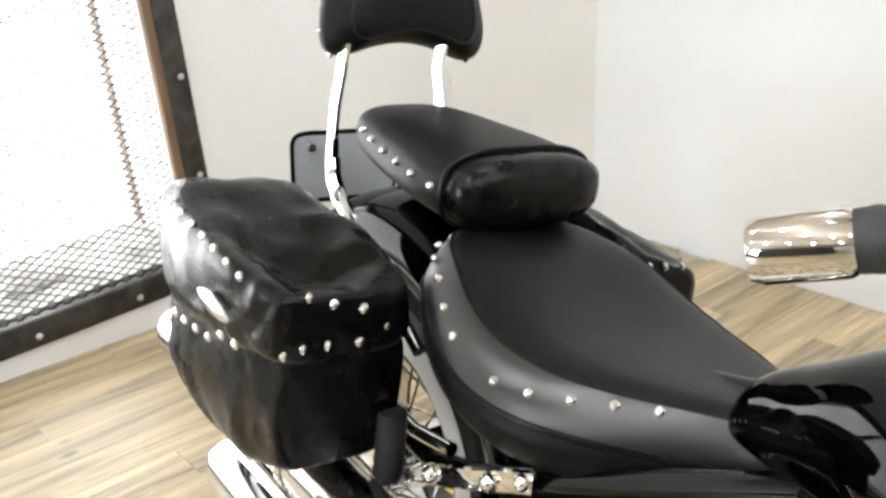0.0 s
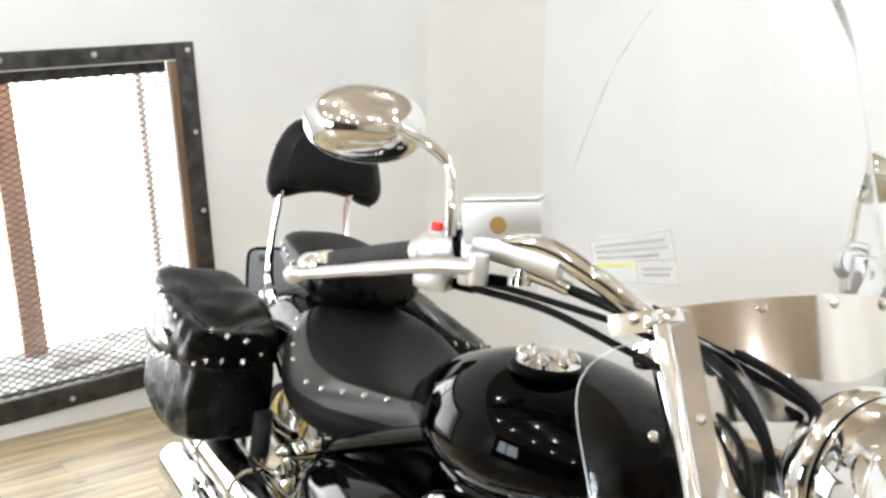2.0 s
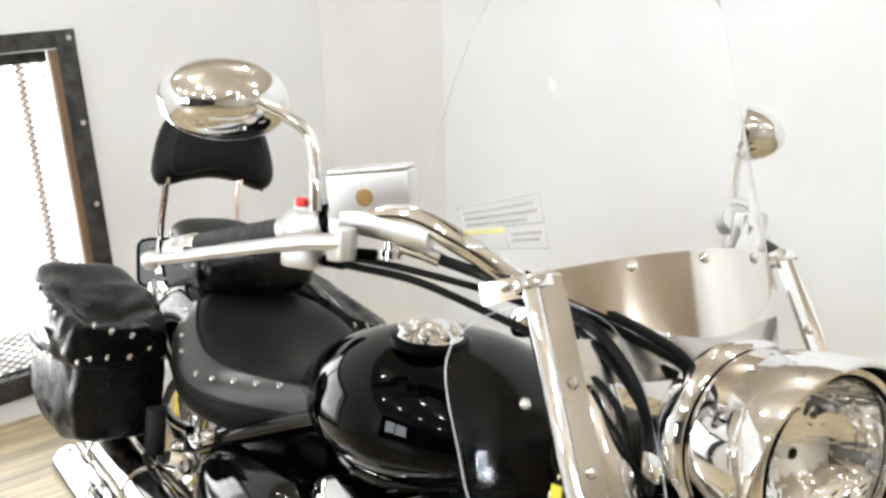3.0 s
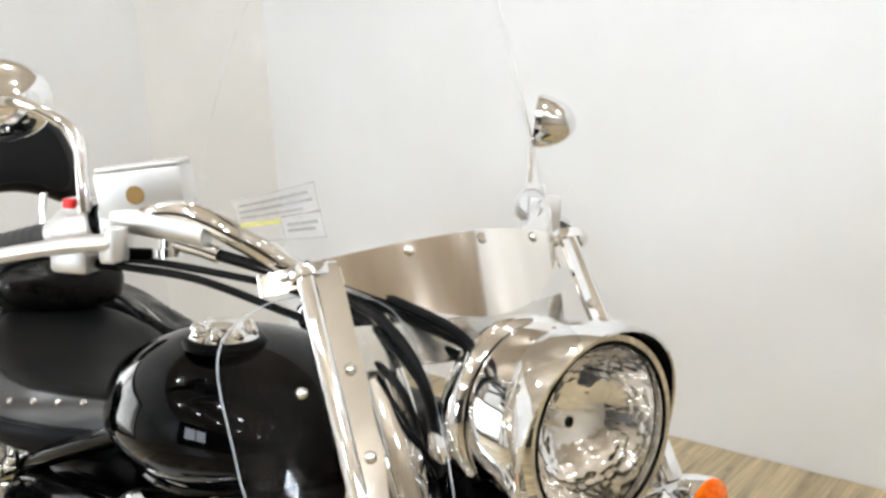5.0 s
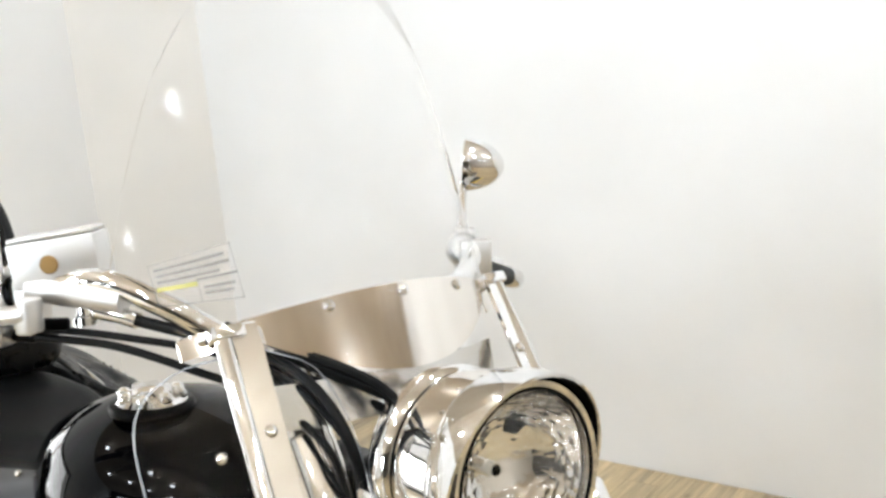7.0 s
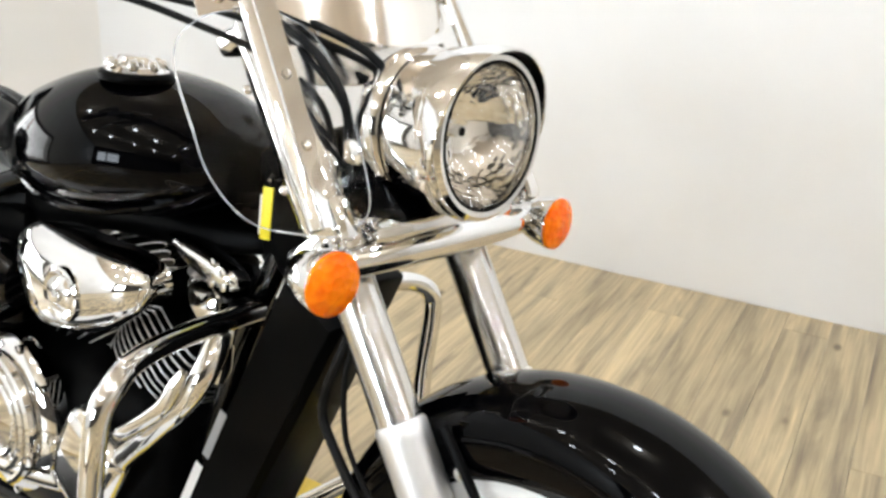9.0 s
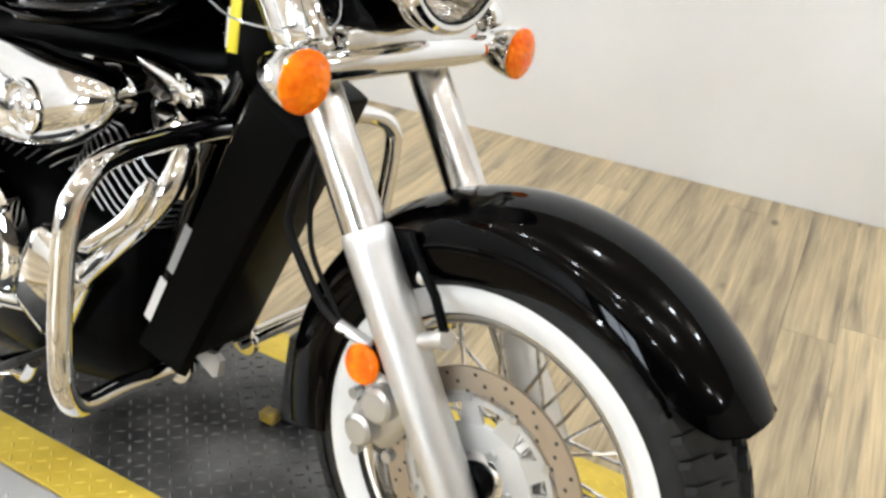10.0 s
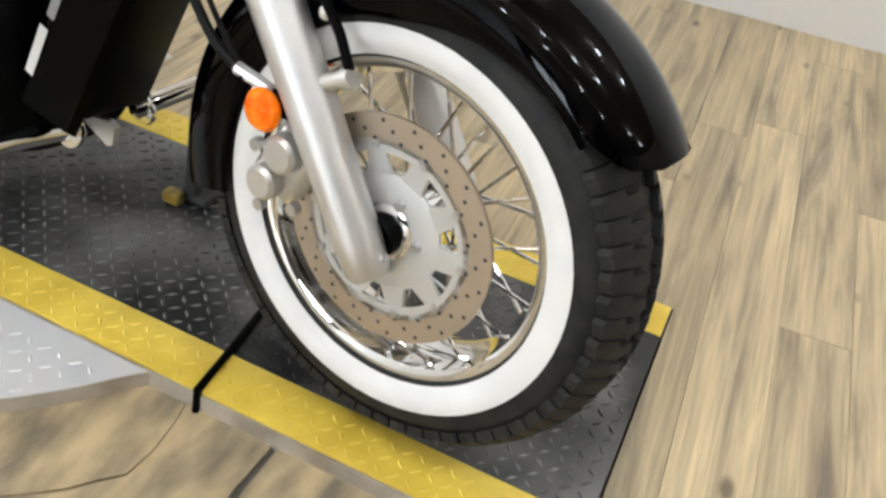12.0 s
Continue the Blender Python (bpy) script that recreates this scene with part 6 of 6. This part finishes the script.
# key with its yellow tag
key = bp_("key", sweep([(-0.44, -0.085, 0.815), (-0.438, -0.098, 0.800)], 0.004, 8), CHROME, None, "ignition key with a yellow tag")
bp_("tag", moved(block((0.014, 0.003, 0.066), (0, 0, 0), 0.001), Matrix.Translation((-0.437, -0.100, 0.762)) @ Matrix.Rotation(radians(20), 4, "Z")), YELLOW_TAG, key, "blank yellow key tag")
bp_("tag_back", moved(block((0.010, 0.003, 0.05), (0, 0, 0), 0.001), Matrix.Translation((-0.449, -0.094, 0.757)) @ Matrix.Rotation(radians(40), 4, "Z")), PAPER, key)
bp_("ignition_switch", lathe([(0.02, 0.0), (0.02, 0.03), (0.012, 0.034), (0.0, 0.034)], (-0.445, -0.06, 0.82), (0, -1, 0), 16), SATIN, key)
bp_("neck_cover", body_loft([(-0.50, 0.05, 0.86, 0.66), (-0.44, 0.065, 0.86, 0.66), (-0.38, 0.06, 0.88, 0.70), (-0.34, 0.035, 0.86, 0.74)], 3, 24), SATIN, None, "black steering-neck cover")

# ---- floor pieces ----
plank_w, plank_l = 0.122, 1.22
shared = {}
top = -0.006
col = 0
u = REAR_U + 0.004
while u < 1.9:
    start = -2.2
    if -1.75 < u < DA1 - 0.02:
        start = -0.10
    v = start if start > -1 else start + (col * 0.47) % plank_l - plank_l
    first_len = plank_l * (0.35 + 0.65 * ((col * 0.37) % 1)) if start > -1 else plank_l
    length = first_len
    while v < FAR_V - 0.01:
        lo, hi = v, min(v + length, FAR_V - 0.004)
        if hi - lo > 0.05 and hi > -2.2:
            key_ = round(hi - lo, 3)
            if key_ not in shared:
                g = block((plank_w - 0.0006, hi - lo - 0.0006, 0.026), (0, 0, 0), 0.0007, None, 1)
                me = bpy.data.meshes.new("plank")
                me.from_pydata([tuple(p) for p in g[0]], [], g[1])
                me.materials.append(WOOD)
                shared[key_] = me
            ob = new("plank", shared[key_])
            ob.parent = floor
            ob.location = (u + plank_w / 2, (lo + hi) / 2, top - 0.013)
        v, length = hi, plank_l
    u += plank_w
    col += 1
# the rest of the shop floor, one sheet of boards
far_boards = []
col = 0
u = REAR_U + 0.004
while u < FRONT_U - plank_w:
    if u >= 1.9:
        lo, hi = NEAR_V + 0.005, FAR_V - 0.004
    else:
        lo, hi = NEAR_V + 0.005, -2.2 - plank_l + (col * 0.47) % plank_l
        if -1.75 < u < DA1 - 0.02:
            hi = -1.70
        elif hi + plank_l <= -2.2:
            hi = -2.2
    v = lo - (col * 0.47) % plank_l
    while v < hi:
        a, b = max(v, lo), min(v + plank_l, hi)
        if b - a > 0.03:
            far_boards.append(slab(u + 0.0003, u + plank_w - 0.0003, a + 0.0003, b - 0.0003, top - 0.027, top - 0.001))
        v += plank_l
    u += plank_w
    col += 1
tagged(part("floor_boards", joined(*far_boards), WOOD, floor, "wood-look plank flooring"), kind="stuff")
# slate tiles beside the deck, with wavy broken edges
def slate(outline, top):
    c = Vector((sum(p[0] for p in outline) / len(outline), sum(p[1] for p in outline) / len(outline), 0))
    ring = []
    for a, b in zip(outline, outline[1:] + outline[:1]):
        steps = max(1, int(math.hypot(b[0] - a[0], b[1] - a[1]) / 0.03))
        for k in range(steps):
            t = k / steps
            p = Vector((a[0] + (b[0] - a[0]) * t, a[1] + (b[1] - a[1]) * t, 0))
            w = noise.noise(p * 14)
            p += Vector((0.006 * w, 0.006 * noise.noise(p * 14 + Vector((5, 0, 0))), 0))
            p += (c - p).normalized() * 0.0028
            ring.append((p.x, p.y))
    part("slate_tile", plate_up(ring, top - 0.005, top), TILE, floor)


split = [(-0.26, -0.13), (-0.254, -0.191), (-0.251, -0.237), (-0.254, -0.286), (-0.308, -0.341), (-0.366, -0.385), (-0.56, -0.48)]
slate([*split, (-1.0, -0.55), (-1.05, -0.13)], -0.028)
slate([(-0.118, -0.13), (-0.119, -0.237), (-0.125, -0.36), (-0.14, -0.62), (-0.45, -0.64), *split[::-1]], -0.028)
slate([(0.30, -0.13), (0.29, -0.60), (-0.13, -0.62), (-0.115, -0.36), (-0.112, -0.237), (-0.112, -0.13)], -0.028)
slate([(-1.06, -0.13), (-1.01, -0.56), (-1.0, -0.645), (-1.74, -0.645), (-1.74, -0.13)], -0.0285)
slate([(-0.58, -0.49), (-0.46, -0.645), (-0.99, -0.645), (-1.0, -0.56)], -0.0285)
rnd = random.Random(4)
jit = {(i, j): (rnd.uniform(-0.04, 0.04), rnd.uniform(-0.04, 0.04)) for i in range(9) for j in range(6)}
for i in range(7):
    for j in range(3):
        cs = [(-1.75 + 0.31 * a + jit[a, b][0], -1.65 + 0.33 * b + jit[a, b][1]) for a, b in ((i, j), (i + 1, j), (i + 1, j + 1), (i, j + 1))]
        slate(cs, -0.0295)
